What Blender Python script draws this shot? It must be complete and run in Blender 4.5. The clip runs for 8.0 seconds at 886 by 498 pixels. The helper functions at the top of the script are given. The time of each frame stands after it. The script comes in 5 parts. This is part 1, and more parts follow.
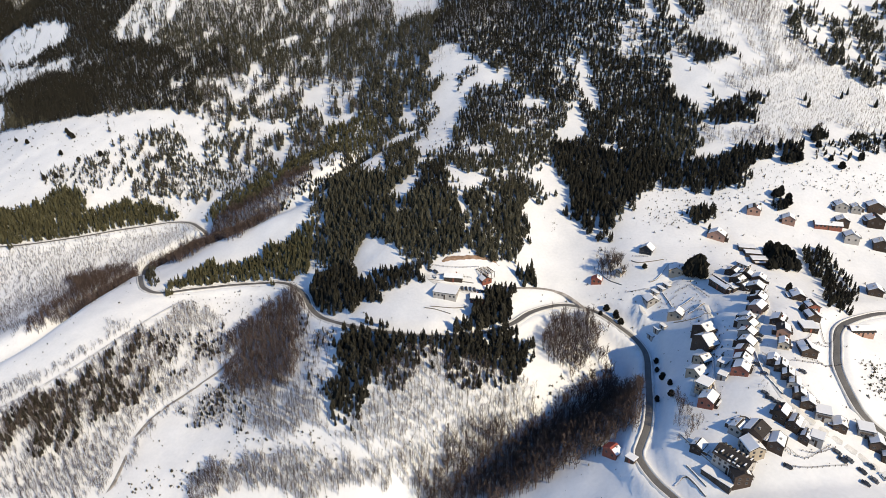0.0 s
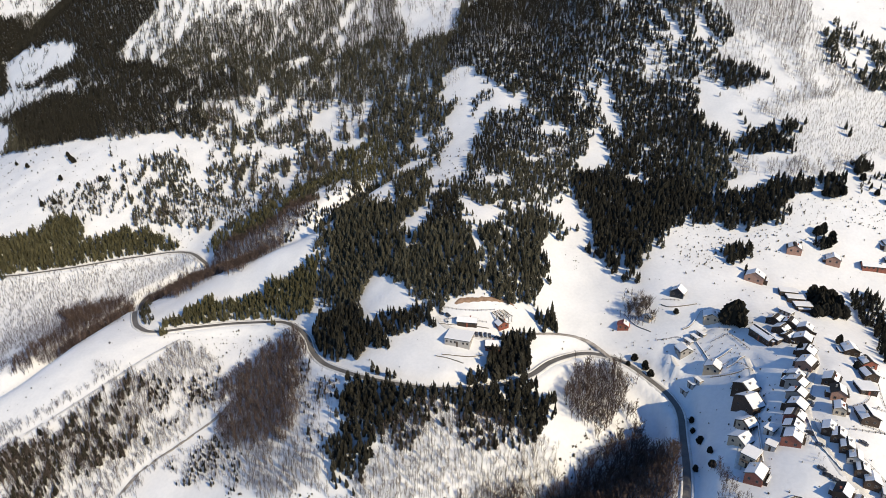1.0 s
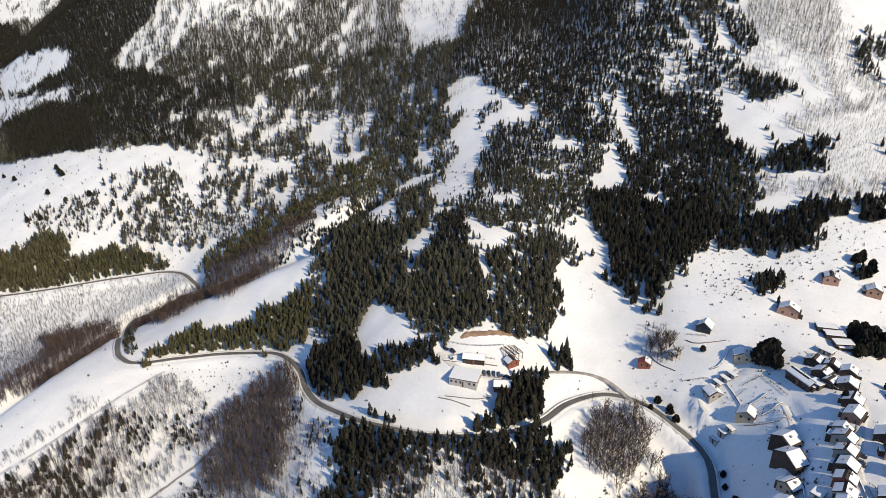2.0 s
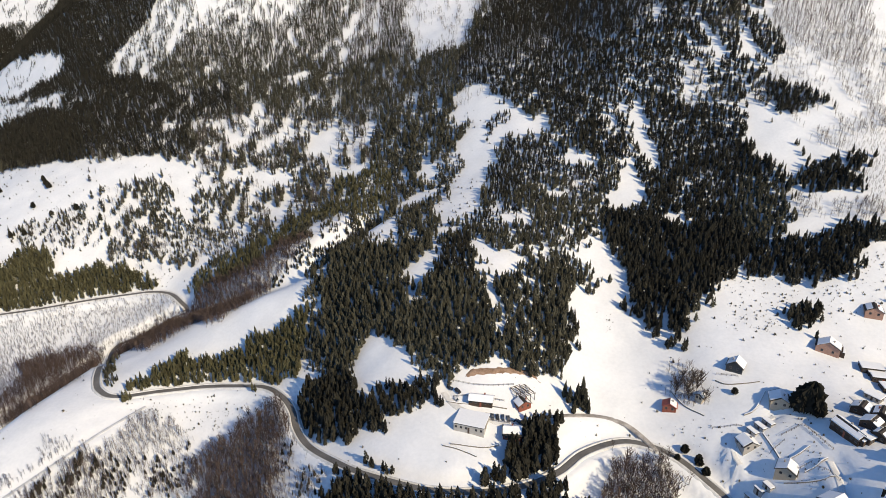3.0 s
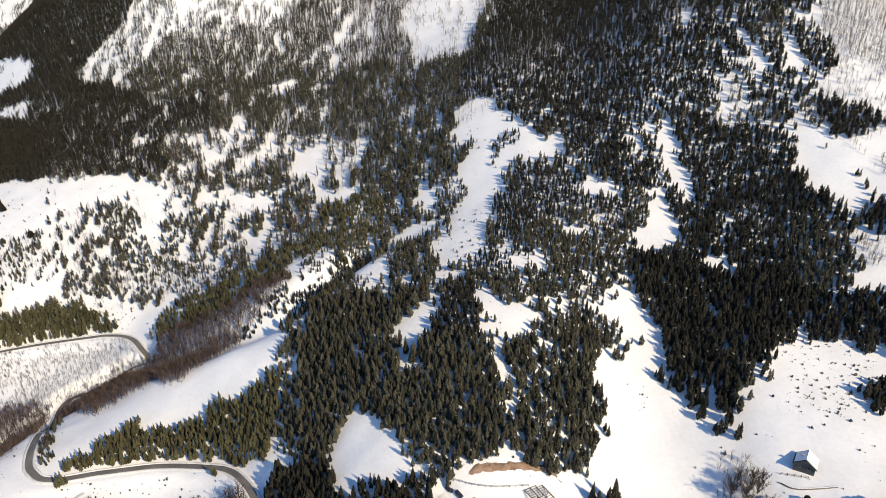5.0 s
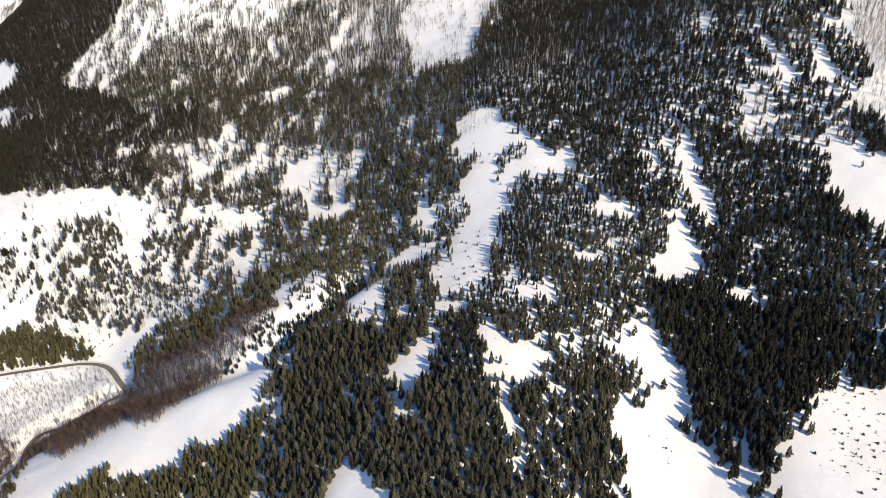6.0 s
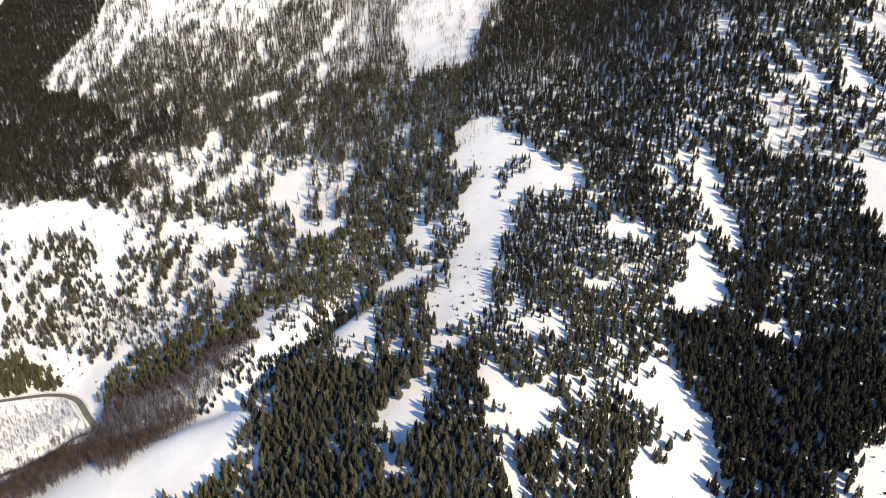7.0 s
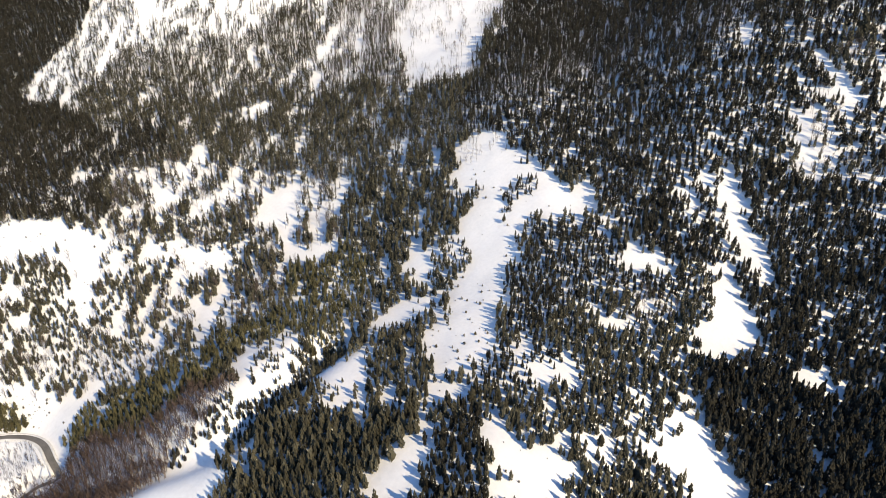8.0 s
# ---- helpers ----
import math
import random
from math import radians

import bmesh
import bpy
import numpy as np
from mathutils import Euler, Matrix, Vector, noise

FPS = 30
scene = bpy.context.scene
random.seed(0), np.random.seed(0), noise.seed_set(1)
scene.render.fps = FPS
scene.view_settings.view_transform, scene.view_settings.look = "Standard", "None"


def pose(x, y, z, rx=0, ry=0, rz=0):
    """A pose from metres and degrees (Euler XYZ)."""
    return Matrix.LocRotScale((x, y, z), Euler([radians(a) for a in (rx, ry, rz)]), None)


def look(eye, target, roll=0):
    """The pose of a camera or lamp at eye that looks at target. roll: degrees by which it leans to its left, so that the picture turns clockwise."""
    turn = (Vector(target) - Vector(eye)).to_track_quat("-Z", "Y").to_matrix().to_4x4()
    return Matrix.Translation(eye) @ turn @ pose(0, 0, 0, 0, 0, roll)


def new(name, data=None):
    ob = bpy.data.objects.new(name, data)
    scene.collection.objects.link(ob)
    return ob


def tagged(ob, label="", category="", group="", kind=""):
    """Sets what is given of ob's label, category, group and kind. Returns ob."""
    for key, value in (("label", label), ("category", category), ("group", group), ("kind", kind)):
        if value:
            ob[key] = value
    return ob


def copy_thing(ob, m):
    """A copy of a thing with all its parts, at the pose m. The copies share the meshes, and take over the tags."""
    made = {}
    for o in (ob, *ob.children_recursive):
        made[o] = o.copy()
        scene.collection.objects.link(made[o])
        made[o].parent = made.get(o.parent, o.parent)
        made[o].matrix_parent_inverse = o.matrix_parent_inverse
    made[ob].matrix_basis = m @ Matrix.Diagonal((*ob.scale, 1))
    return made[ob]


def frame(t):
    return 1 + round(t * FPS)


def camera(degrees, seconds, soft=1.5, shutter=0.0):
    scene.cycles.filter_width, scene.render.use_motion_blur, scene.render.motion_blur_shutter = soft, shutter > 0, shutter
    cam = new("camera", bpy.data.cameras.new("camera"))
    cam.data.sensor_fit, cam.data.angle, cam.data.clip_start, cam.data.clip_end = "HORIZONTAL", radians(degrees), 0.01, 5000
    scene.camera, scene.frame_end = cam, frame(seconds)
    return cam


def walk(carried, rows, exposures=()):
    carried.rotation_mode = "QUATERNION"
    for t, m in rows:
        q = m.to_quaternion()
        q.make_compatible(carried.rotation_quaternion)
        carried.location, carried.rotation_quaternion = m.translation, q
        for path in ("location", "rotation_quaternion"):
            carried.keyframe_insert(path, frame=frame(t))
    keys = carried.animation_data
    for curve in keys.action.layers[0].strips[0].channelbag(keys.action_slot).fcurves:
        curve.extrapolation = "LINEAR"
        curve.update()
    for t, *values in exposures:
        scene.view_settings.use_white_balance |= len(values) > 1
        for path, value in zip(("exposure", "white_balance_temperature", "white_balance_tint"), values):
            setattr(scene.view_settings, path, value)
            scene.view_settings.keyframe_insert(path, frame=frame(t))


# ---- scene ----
cam = camera(67.8, 8.0, soft=0.55)
PATH = [
    (0, (0.81, 1.02, 274.07), (0.809, 3.196, 273.044), 0.0),
    (0.5, (0.48, 20.58, 274.05), (0.456, 22.768, 273.065), -0.1),
    (1, (0.24, 39.99, 274.02), (0.194, 42.185, 273.049), -0.1),
    (1.5, (-0.04, 59.37, 273.95), (-0.094, 61.564, 272.987), -0.1),
    (3, (-1.11, 117.18, 273.20), (-1.193, 119.378, 272.252), -0.1),
    (3.5, (-1.55, 136.45, 273.07), (-1.630, 138.650, 272.117), -0.0),
    (4, (-2.04, 155.63, 273.03), (-2.120, 157.831, 272.074), 0.0),
    (4.5, (-2.44, 174.83, 273.02), (-2.522, 177.029, 272.065), 0.0),
    (6, (-3.42, 232.86, 273.16), (-3.514, 235.061, 272.209), 0.1),
    (6.5, (-3.75, 252.38, 273.18), (-3.842, 254.585, 272.224), 0.1),
    (7, (-4.06, 271.87, 273.19), (-4.150, 274.067, 272.234), 0.2),
    (7.5, (-4.37, 291.30, 273.19), (-4.460, 293.502, 272.238), 0.2),
    (8, (-4.62, 310.76, 273.19), (-4.714, 312.965, 272.242), 0.2),
]
walk(cam, [(t, look(eye, target, roll)) for t, eye, target, roll in PATH], [(0, 0.15, 6200, 6.5), (4, 0.24, 6300, 7), (8, 0.56, 6540, 7.5)])

# ---- world, sun, exposure ----
SUN_WAY = Vector((0.74, -0.67, 0.0)).normalized()
SUN_HIGH = radians(34)
world = bpy.data.worlds.new("winter_sky")
scene.world = world
world.use_nodes = True
wn = world.node_tree.nodes
sky = wn.new("ShaderNodeTexSky")
sky.sky_type, sky.sun_disc = "NISHITA", False
sky.sun_elevation, sky.sun_rotation = SUN_HIGH, math.atan2(SUN_WAY.x, SUN_WAY.y)
sky.altitude, sky.dust_density, sky.ozone_density = 1200, 0.05, 6.0
wn["Background"].inputs["Strength"].default_value = 0.13
world.node_tree.links.new(sky.outputs["Color"], wn["Background"].inputs["Color"])
sun = new("sun", bpy.data.lights.new("sun", "SUN"))
sun.data.energy, sun.data.angle, sun.data.color = 4.3, radians(0.55), (1.0, 0.80, 0.52)
to_sun = SUN_WAY * math.cos(SUN_HIGH) + Vector((0, 0, math.sin(SUN_HIGH)))
sun.matrix_world = look(to_sun * 900 + Vector((0, 600, 100)), (0, 600, 100))


# ---- materials ----
def material(name, base, rough=0.8, spread=0.25, scale=1.5, fine=12.0, bump=0.3, metal=0.0, tint=0.0, second=None, spec=0.3, object_random=0.0):
    """A surface with grain at two scales; tint: how far each tree or piece differs in tone."""
    m = bpy.data.materials.new(name)
    m.use_nodes = True
    nodes, links = m.node_tree.nodes, m.node_tree.links
    bsdf = nodes["Principled BSDF"]
    bsdf.inputs["Roughness"].default_value, bsdf.inputs["Metallic"].default_value = rough, metal
    bsdf.inputs["Specular IOR Level"].default_value = spec
    where = nodes.new("ShaderNodeTexCoord")
    n1, n2 = nodes.new("ShaderNodeTexNoise"), nodes.new("ShaderNodeTexNoise")
    for n, s in ((n1, scale), (n2, fine)):
        n.inputs["Scale"].default_value, n.inputs["Detail"].default_value = s, 4.0
        links.new(where.outputs["Object"], n.inputs["Vector"])
    both = nodes.new("ShaderNodeMath")
    both.operation = "MULTIPLY_ADD"
    links.new(n1.outputs["Fac"], both.inputs[0])
    both.inputs[1].default_value = 0.6
    half = nodes.new("ShaderNodeMath")
    half.operation = "MULTIPLY"
    links.new(n2.outputs["Fac"], half.inputs[0])
    half.inputs[1].default_value = 0.4
    links.new(half.outputs[0], both.inputs[2])
    ramp = nodes.new("ShaderNodeMix")
    ramp.data_type = "RGBA"
    low = [c * (1 - spread) for c in base]
    high = list(second) if second else [min(1.0, c * (1 + spread)) for c in base]
    ramp.inputs["A"].default_value, ramp.inputs["B"].default_value = (*low, 1), (*high, 1)
    steep = nodes.new("ShaderNodeMapRange")
    steep.inputs["From Min"].default_value, steep.inputs["From Max"].default_value = 0.32, 0.68
    links.new(both.outputs[0], steep.inputs["Value"])
    links.new(steep.outputs["Result"], ramp.inputs["Factor"])
    colour = ramp.outputs["Result"]
    if tint or object_random:
        if tint:
            at = nodes.new("ShaderNodeAttribute")
            at.attribute_name = "tint"
            source = at.outputs["Fac"]
        else:
            at = nodes.new("ShaderNodeObjectInfo")
            source = at.outputs["Random"]
        span = nodes.new("ShaderNodeMapRange")
        amount = tint or object_random
        span.inputs["To Min"].default_value, span.inputs["To Max"].default_value = 1 - amount, 1 + amount
        links.new(source, span.inputs["Value"])
        hsv = nodes.new("ShaderNodeHueSaturation")
        links.new(span.outputs["Result"], hsv.inputs["Value"])
        links.new(colour, hsv.inputs["Color"])
        colour = hsv.outputs["Color"]
    links.new(colour, bsdf.inputs["Base Color"])
    if bump:
        b = nodes.new("ShaderNodeBump")
        b.inputs["Strength"].default_value, b.inputs["Distance"].default_value = bump, 0.4 / fine
        links.new(both.outputs[0], b.inputs["Height"])
        links.new(b.outputs["Normal"], bsdf.inputs["Normal"])
    return m


SNOW = material("snow", (0.85, 0.86, 0.88), rough=0.65, spread=0.12, scale=0.05, fine=0.5, bump=0.35, second=(0.88, 0.88, 0.89))
ROOF_SNOW = material("roof_snow", (0.86, 0.87, 0.89), rough=0.6, spread=0.05, scale=0.5, fine=4.0, bump=0.3, second=(0.9, 0.9, 0.91))
ASPHALT = material("asphalt", (0.15, 0.143, 0.136), rough=0.75, spread=0.3, scale=0.12, fine=1.2, bump=0.2)
VERGE = material("trodden_snow", (0.66, 0.65, 0.63), rough=0.8, spread=0.2, scale=0.25, fine=2.0, bump=0.5, second=(0.8, 0.79, 0.78))
TRACK = material("muddy_track", (0.2, 0.175, 0.15), rough=0.9, spread=0.3, scale=0.3, fine=2.0, bump=0.5, second=(0.5, 0.47, 0.44))
NEEDLES = material("pine_needles", (0.056, 0.053, 0.038), rough=0.85, spread=0.35, scale=0.25, fine=3.0, bump=0.0, tint=0.5, spec=0.1)
OLIVE_NEEDLES = material("olive_needles", (0.072, 0.067, 0.037), rough=0.85, spread=0.35, scale=0.25, fine=3.0, bump=0.0, tint=0.4, spec=0.1)
DARK_NEEDLES = material("fir_needles", (0.026, 0.0245, 0.019), rough=0.85, spread=0.35, scale=0.25, fine=3.0, bump=0.0, tint=0.45, spec=0.1)
BARK = material("bark", (0.085, 0.062, 0.05), rough=0.9, spread=0.3, scale=1.5, fine=8.0, bump=0.0, tint=0.3, spec=0.1)
TWIGS = material("bare_twigs", (0.11, 0.088, 0.078), rough=0.9, spread=0.3, scale=0.1, fine=2.0, bump=0.0, tint=0.35, spec=0.1)
BROWN_TWIGS = material("brown_twigs", (0.095, 0.070, 0.061), rough=0.9, spread=0.3, scale=0.1, fine=2.0, bump=0.0, tint=0.35, spec=0.1)
BRUSH = material("brushwood", (0.075, 0.065, 0.045), rough=0.9, spread=0.3, scale=0.2, fine=2.0, bump=0.0, tint=0.4, spec=0.1)

# ---- the lie of the land: cross-sections of the valley side, from south to north ----
EASTINGS = np.array([-780, -516, -372, -252, -144, -48, 36, 96, 140, 185, 252, 396.0])
SECTIONS = {
    228: [-100, -66, -55, -58, -54, -42, -8, 28, 43, 49, 41, 40],
    290: [-100, -57, -39, -38, -27, -13, 7, 34, 59, 71, 55, 47],
    340: [-100, -51, -27, -20, -11, 27, 33, 32, 49, 74, 66, 56],
    396: [-99, -44, -18, 6, 3, 46, 52, 45, 60, 74, 67, 75],
    480: [-99, -35, -17, 17, 27, 73, 87, 75, 85, 90, 103, 112],
    564: [-95, -18, -9, 6, 67, 91, 107, 106, 111, 121, 141, 153],
    660: [-90, 11, 33, 38, 71, 98, 130, 148, 159, 172, 194, 207],
    780: [-84, 52, 86, 95, 108, 145, 183, 200, 225, 246, 267, 287],
    936: [-60, 99, 142, 155, 169, 199, 223, 236, 250, 269, 297, 345],
    1140: [78, 253, 279, 268, 265, 273, 290, 305, 319, 332, 352, 400],
}
NORTHINGS, PROFILES = np.array(list(SECTIONS), float), np.array(list(SECTIONS.values()), float)


def spline(knots):
    """Second derivatives of a natural cubic spline through the knots, per unit of each height."""
    n, h = len(knots), np.diff(knots)
    a, b = np.eye(n), np.zeros((n, n))
    for i in range(1, n - 1):
        a[i, i - 1:i + 2] = h[i - 1], 2 * (h[i - 1] + h[i]), h[i]
        b[i, i - 1:i + 2] = 6 / h[i - 1], -6 / h[i - 1] - 6 / h[i], 6 / h[i]
    return np.linalg.solve(a, b)


def blend(v, knots, bend):
    v = np.clip(v, knots[0], knots[-1])
    i = np.clip(np.searchsorted(knots, v) - 1, 0, len(knots) - 2)
    h = knots[i + 1] - knots[i]
    a = (knots[i + 1] - v) / h
    b = 1 - a
    w, r = np.zeros((len(v), len(knots))), np.arange(len(v))
    w[r, i] += a
    w[r, i + 1] += b
    return w + ((a ** 3 - a) * h * h / 6)[:, None] * bend[i] + ((b ** 3 - b) * h * h / 6)[:, None] * bend[i + 1]


BEND_X, BEND_Y = spline(EASTINGS), spline(NORTHINGS)
TABLE = np.random.RandomState(7).rand(64, 64)


def rough_noise(x, y, size):
    u, v = x / size, y / size
    i, j = np.floor(u).astype(int), np.floor(v).astype(int)
    f, g = u - i, v - j
    f, g = f * f * (3 - 2 * f), g * g * (3 - 2 * g)
    c = lambda a, b: TABLE[a % 64, b % 64]
    return (c(i, j) * (1 - f) + c(i + 1, j) * f) * (1 - g) + (c(i, j + 1) * (1 - f) + c(i + 1, j + 1) * f) * g - 0.5


def land(x, y):
    """The ground's height, without roads."""
    x, y = np.atleast_1d(np.asarray(x, float)), np.atleast_1d(np.asarray(y, float))
    z = np.einsum("ij,jk,ik->i", blend(y, NORTHINGS, BEND_Y), PROFILES, blend(x, EASTINGS, BEND_X))
    z += 0.45 * np.clip(y - 1140, 0, 1000) - 0.05 * np.clip(-780 - x, 0, 2000) + 0.3 * np.clip(x - 396, 0, 800)
    z += 1.8 * rough_noise(x, y, 34) + 0.8 * rough_noise(x + 7, y, 13) + 0.35 * rough_noise(x, y + 3, 6)
    for line, wide, deep in HOLLOWS:
        z -= deep * np.exp(-(away(x, y, line)[0] / wide) ** 2)
    return z


def along(points, step=3.0):
    """Points at even steps on a smooth line through the given ones."""
    p = np.array(points, float)
    p = np.vstack([2 * p[0] - p[1], p, 2 * p[-1] - p[-2]])
    out = []
    for a, b, c, d in zip(p, p[1:], p[2:], p[3:]):
        n = max(2, int(np.linalg.norm(c - b) / step))
        for t in np.arange(n) / n:
            out.append(0.5 * (2 * b + (c - a) * t + (2 * a - 5 * b + 4 * c - d) * t * t + (3 * b - a - 3 * c + d) * t ** 3))
    return np.array(out + [p[-2]])


def away(x, y, line):
    """Distance to the nearest point of a line, and that point's number."""
    best, at = np.full(len(x), 1e9), np.zeros(len(x), int)
    near = (x > line[:, 0].min() - 60) & (x < line[:, 0].max() + 60) & (y > line[:, 1].min() - 60) & (y < line[:, 1].max() + 60)
    k = np.nonzero(near)[0]
    for s in range(0, len(k), 4000):
        q = k[s:s + 4000]
        d = (x[q, None] - line[None, :, 0]) ** 2 + (y[q, None] - line[None, :, 1]) ** 2
        at[q] = d.argmin(1)
        best[q] = np.sqrt(d.min(1))
    return best, at


HOLLOWS = []
HOLLOWS.append((along([(115, 341), (87, 322), (59, 314), (32, 301), (6, 289), (-14, 277), (-29, 260)]), 22, 18))
HOLLOWS.append((along([(-344, 406), (-312, 429), (-293, 472), (-276, 544), (-240, 576), (-200, 559), (-154, 552), (-113, 560), (-78, 615)]), 13, 12))

# roads: name, half width, surface, label, points
ROADS = []


def road_line(name, half, surface, label, points):
    line = along(points)
    z = land(line[:, 0], line[:, 1])
    ends = np.pad(z, 9, mode="edge")
    z = np.convolve(ends, np.hanning(19) / np.hanning(19).sum(), mode="valid")
    ROADS.append((name, half, surface, label, line, z))


road_line("road", 2.05, ASPHALT, "wet dark asphalt mountain road with ploughed edges", [(114, 218), (110, 232), (106, 239), (102, 249), (100, 259), (103, 266), (109, 277), (116, 299), (129, 345), (127, 360), (118, 373), (106, 387), (92, 395), (79, 396), (60, 387), (46, 374), (28, 364), (6, 359), (-16, 360), (-34, 366), (-54, 376), (-69, 388), (-86, 404), (-97, 421), (-104, 438), (-116, 454), (-132, 466), (-167, 473), (-198, 468), (-222, 461), (-236, 465), (-250, 484), (-281, 555), (-264, 572), (-242, 584), (-229, 586), (-238, 596), (-255, 612), (-278, 618), (-322, 613), (-368, 600), (-404, 592), (-437, 589), (-470, 587)])
road_line("road", 2.0, ASPHALT, "dark asphalt village road in snow", [(308, 363), (277, 357), (257, 347), (235, 331), (225, 320), (218, 307), (211, 292), (209, 276), (210, 263), (217, 253), (231, 242)])
road_line("street", 1.9, VERGE, "snow-covered village street with tyre tracks", [(219, 222), (205, 232), (193, 244), (181, 255), (172, 269), (170, 287), (173, 308), (185, 330), (195, 346), (196, 369), (193, 398)])
road_line("lane", 1.5, VERGE, "snowy lane between the houses", [(132, 282), (144, 305), (157, 330), (164, 347), (166, 361)])
road_line("lane", 1.3, VERGE, "snowy field lane", [(133, 374), (132, 382), (140, 390), (155, 395)])
road_line("track", 0.9, TRACK, "narrow muddy footpath along the field edge", [(-207, 286), (-202, 308), (-200, 337), (-192, 353), (-177, 366), (-156, 386), (-148, 400)])
road_line("lane", 1.3, VERGE, "snowy farm track on the hillside", [(-299, 357), (-275, 373), (-253, 389), (-233, 411), (-220, 431), (-203, 455)])
road_line("lane", 1.3, TRACK, "muddy lane joining the mountain road", [(40, 404), (57, 408), (72, 410), (85, 407), (94, 397), (98, 389)])

road_line("lane", 1.9, VERGE, "trodden snowy drive round the lodges", [(-12, 416), (-8, 409), (-3, 404), (6, 401), (16, 397), (23, 396)])


def ground(x, y):
    """The ground's height with the beds of the roads cut in."""
    x, y = np.atleast_1d(np.asarray(x, float)), np.atleast_1d(np.asarray(y, float))
    z = land(x, y)
    for _, half, surface, _, line, level in reversed(ROADS):
        d, at = away(x, y, line)
        w = np.clip((half + 8.7 - d) / 6.0, 0, 1) if surface is ASPHALT else np.clip((half + 4.2 - d) / 3.4, 0, 1)
        w = w * w * (3 - 2 * w)
        z = z * (1 - w) + level[at] * w
    for _, half, surface, _, line, level in ROADS:
        if surface is ASPHALT:
            d, at = away(x, y, line)
            z = np.where(d < half + 1.6, np.minimum(z, level[at] - 0.45), z)
    return z


def mesh_object(name, verts, faces, mats, parent=None, face_mats=None, smooth=False, tint=None):
    me = bpy.data.meshes.new(name)
    verts, faces = np.asarray(verts, np.float32), np.asarray(faces, np.int32)
    n, k = faces.shape
    me.vertices.add(len(verts))
    me.vertices.foreach_set("co", verts.ravel())
    me.loops.add(n * k)
    me.loops.foreach_set("vertex_index", faces.ravel())
    me.polygons.add(n)
    me.polygons.foreach_set("loop_start", np.arange(0, n * k, k, dtype=np.int32))
    for m in mats:
        me.materials.append(m)
    if face_mats is not None:
        me.polygons.foreach_set("material_index", np.asarray(face_mats, np.int32))
    me.polygons.foreach_set("use_smooth", np.full(n, smooth))
    if tint is not None:
        me.attributes.new("tint", "FLOAT", "POINT").data.foreach_set("value", np.asarray(tint, np.float32))
    me.update(calc_edges=True)
    ob = new(name, me)
    ob.parent = parent
    return ob


# ---- ground: one sheet to the horizon ----
def steps(*spans):
    return np.unique(np.concatenate([np.arange(a, b, s) for a, b, s in spans] + [[spans[-1][1]]]))


gx = steps((-4800, -1200, 360), (-1200, -600, 18), (-600, 410, 3.0), (410, 700, 18), (700, 4800, 420))
gy = steps((-4800, -200, 460), (-200, 225, 26), (225, 760, 3.0), (760, 1240, 7), (1240, 1800, 24), (1800, 4800, 330))
GX, GY = np.meshgrid(gx, gy)
GZ = ground(GX.ravel(), GY.ravel())
nx, ny = len(gx), len(gy)
corner = (np.arange(ny - 1)[:, None] * nx + np.arange(nx - 1)[None]).ravel()
floor = mesh_object("ground", np.stack([GX.ravel(), GY.ravel(), GZ], 1), np.stack([corner, corner + 1, corner + nx + 1, corner + nx], 1), [SNOW], smooth=True)
tagged(floor, "snow-covered mountain slope with hollows and ridges", "ground", kind="structure")


def ribbon(name, line, level, offsets, lifts, mat, label, category, parent=None):
    way = np.gradient(line, axis=0)
    way /= np.linalg.norm(way, axis=1)[:, None]
    side = np.stack([way[:, 1], -way[:, 0]], 1)
    k = len(offsets)
    v = np.zeros((len(line), k, 3))
    for j, (o, l) in enumerate(zip(offsets, lifts)):
        v[:, j, :2] = line + side * o
        v[:, j, 2] = level + l
    i = (np.arange(len(line) - 1)[:, None] * k + np.arange(k - 1)[None]).ravel()
    ob = mesh_object(name, v.reshape(-1, 3), np.stack([i, i + 1, i + k + 1, i + k], 1), [mat], parent, smooth=True)
    return tagged(ob, label, category, kind="structure") if not parent else ob


for name, half, surface, label, line, level in ROADS:
    h = half
    rib = ribbon(name, line, level, [-h - 0.3, -h, -h * 0.5, 0, h * 0.5, h, h + 0.3], [-0.5, 0.16, 0.2, 0.22, 0.2, 0.16, -0.5], surface, label, "road")
    if surface is ASPHALT:
        for s in (-1, 1):
            ribbon("ploughed_snow_bank", line, level, [s * (h + 1.5), s * (h + 0.8), s * (h + 0.1), s * (h - 0.25)][::s], [-0.4, 0.65, 0.55, 0.1][::s], VERGE, "ploughed snow bank", "snow bank", rib)


# ---- houses ----
BRICK = material("pink_brick", (0.33, 0.20, 0.15), rough=0.9, spread=0.2, scale=1.2, fine=14, object_random=0.2)
TIMBER = material("dark_timber", (0.06, 0.042, 0.032), rough=0.8, spread=0.35, scale=0.8, fine=9, object_random=0.4)
PLASTER = material("grey_plaster", (0.36, 0.34, 0.32), rough=0.9, spread=0.12, scale=0.5, fine=7, object_random=0.2)
CREAM = material("cream_plaster", (0.46, 0.39, 0.30), rough=0.9, spread=0.12, scale=0.5, fine=7, object_random=0.15)
REDWOOD = material("red_stained_wood", (0.22, 0.075, 0.05), rough=0.8, spread=0.3, scale=0.9, fine=9, object_random=0.25)
REDBRICK = material("red_brick", (0.30, 0.115, 0.08), rough=0.9, spread=0.25, scale=1.1, fine=14, object_random=0.2)
HOTEL = material("black_boarding", (0.055, 0.048, 0.042), rough=0.75, spread=0.3, scale=0.8, fine=8)
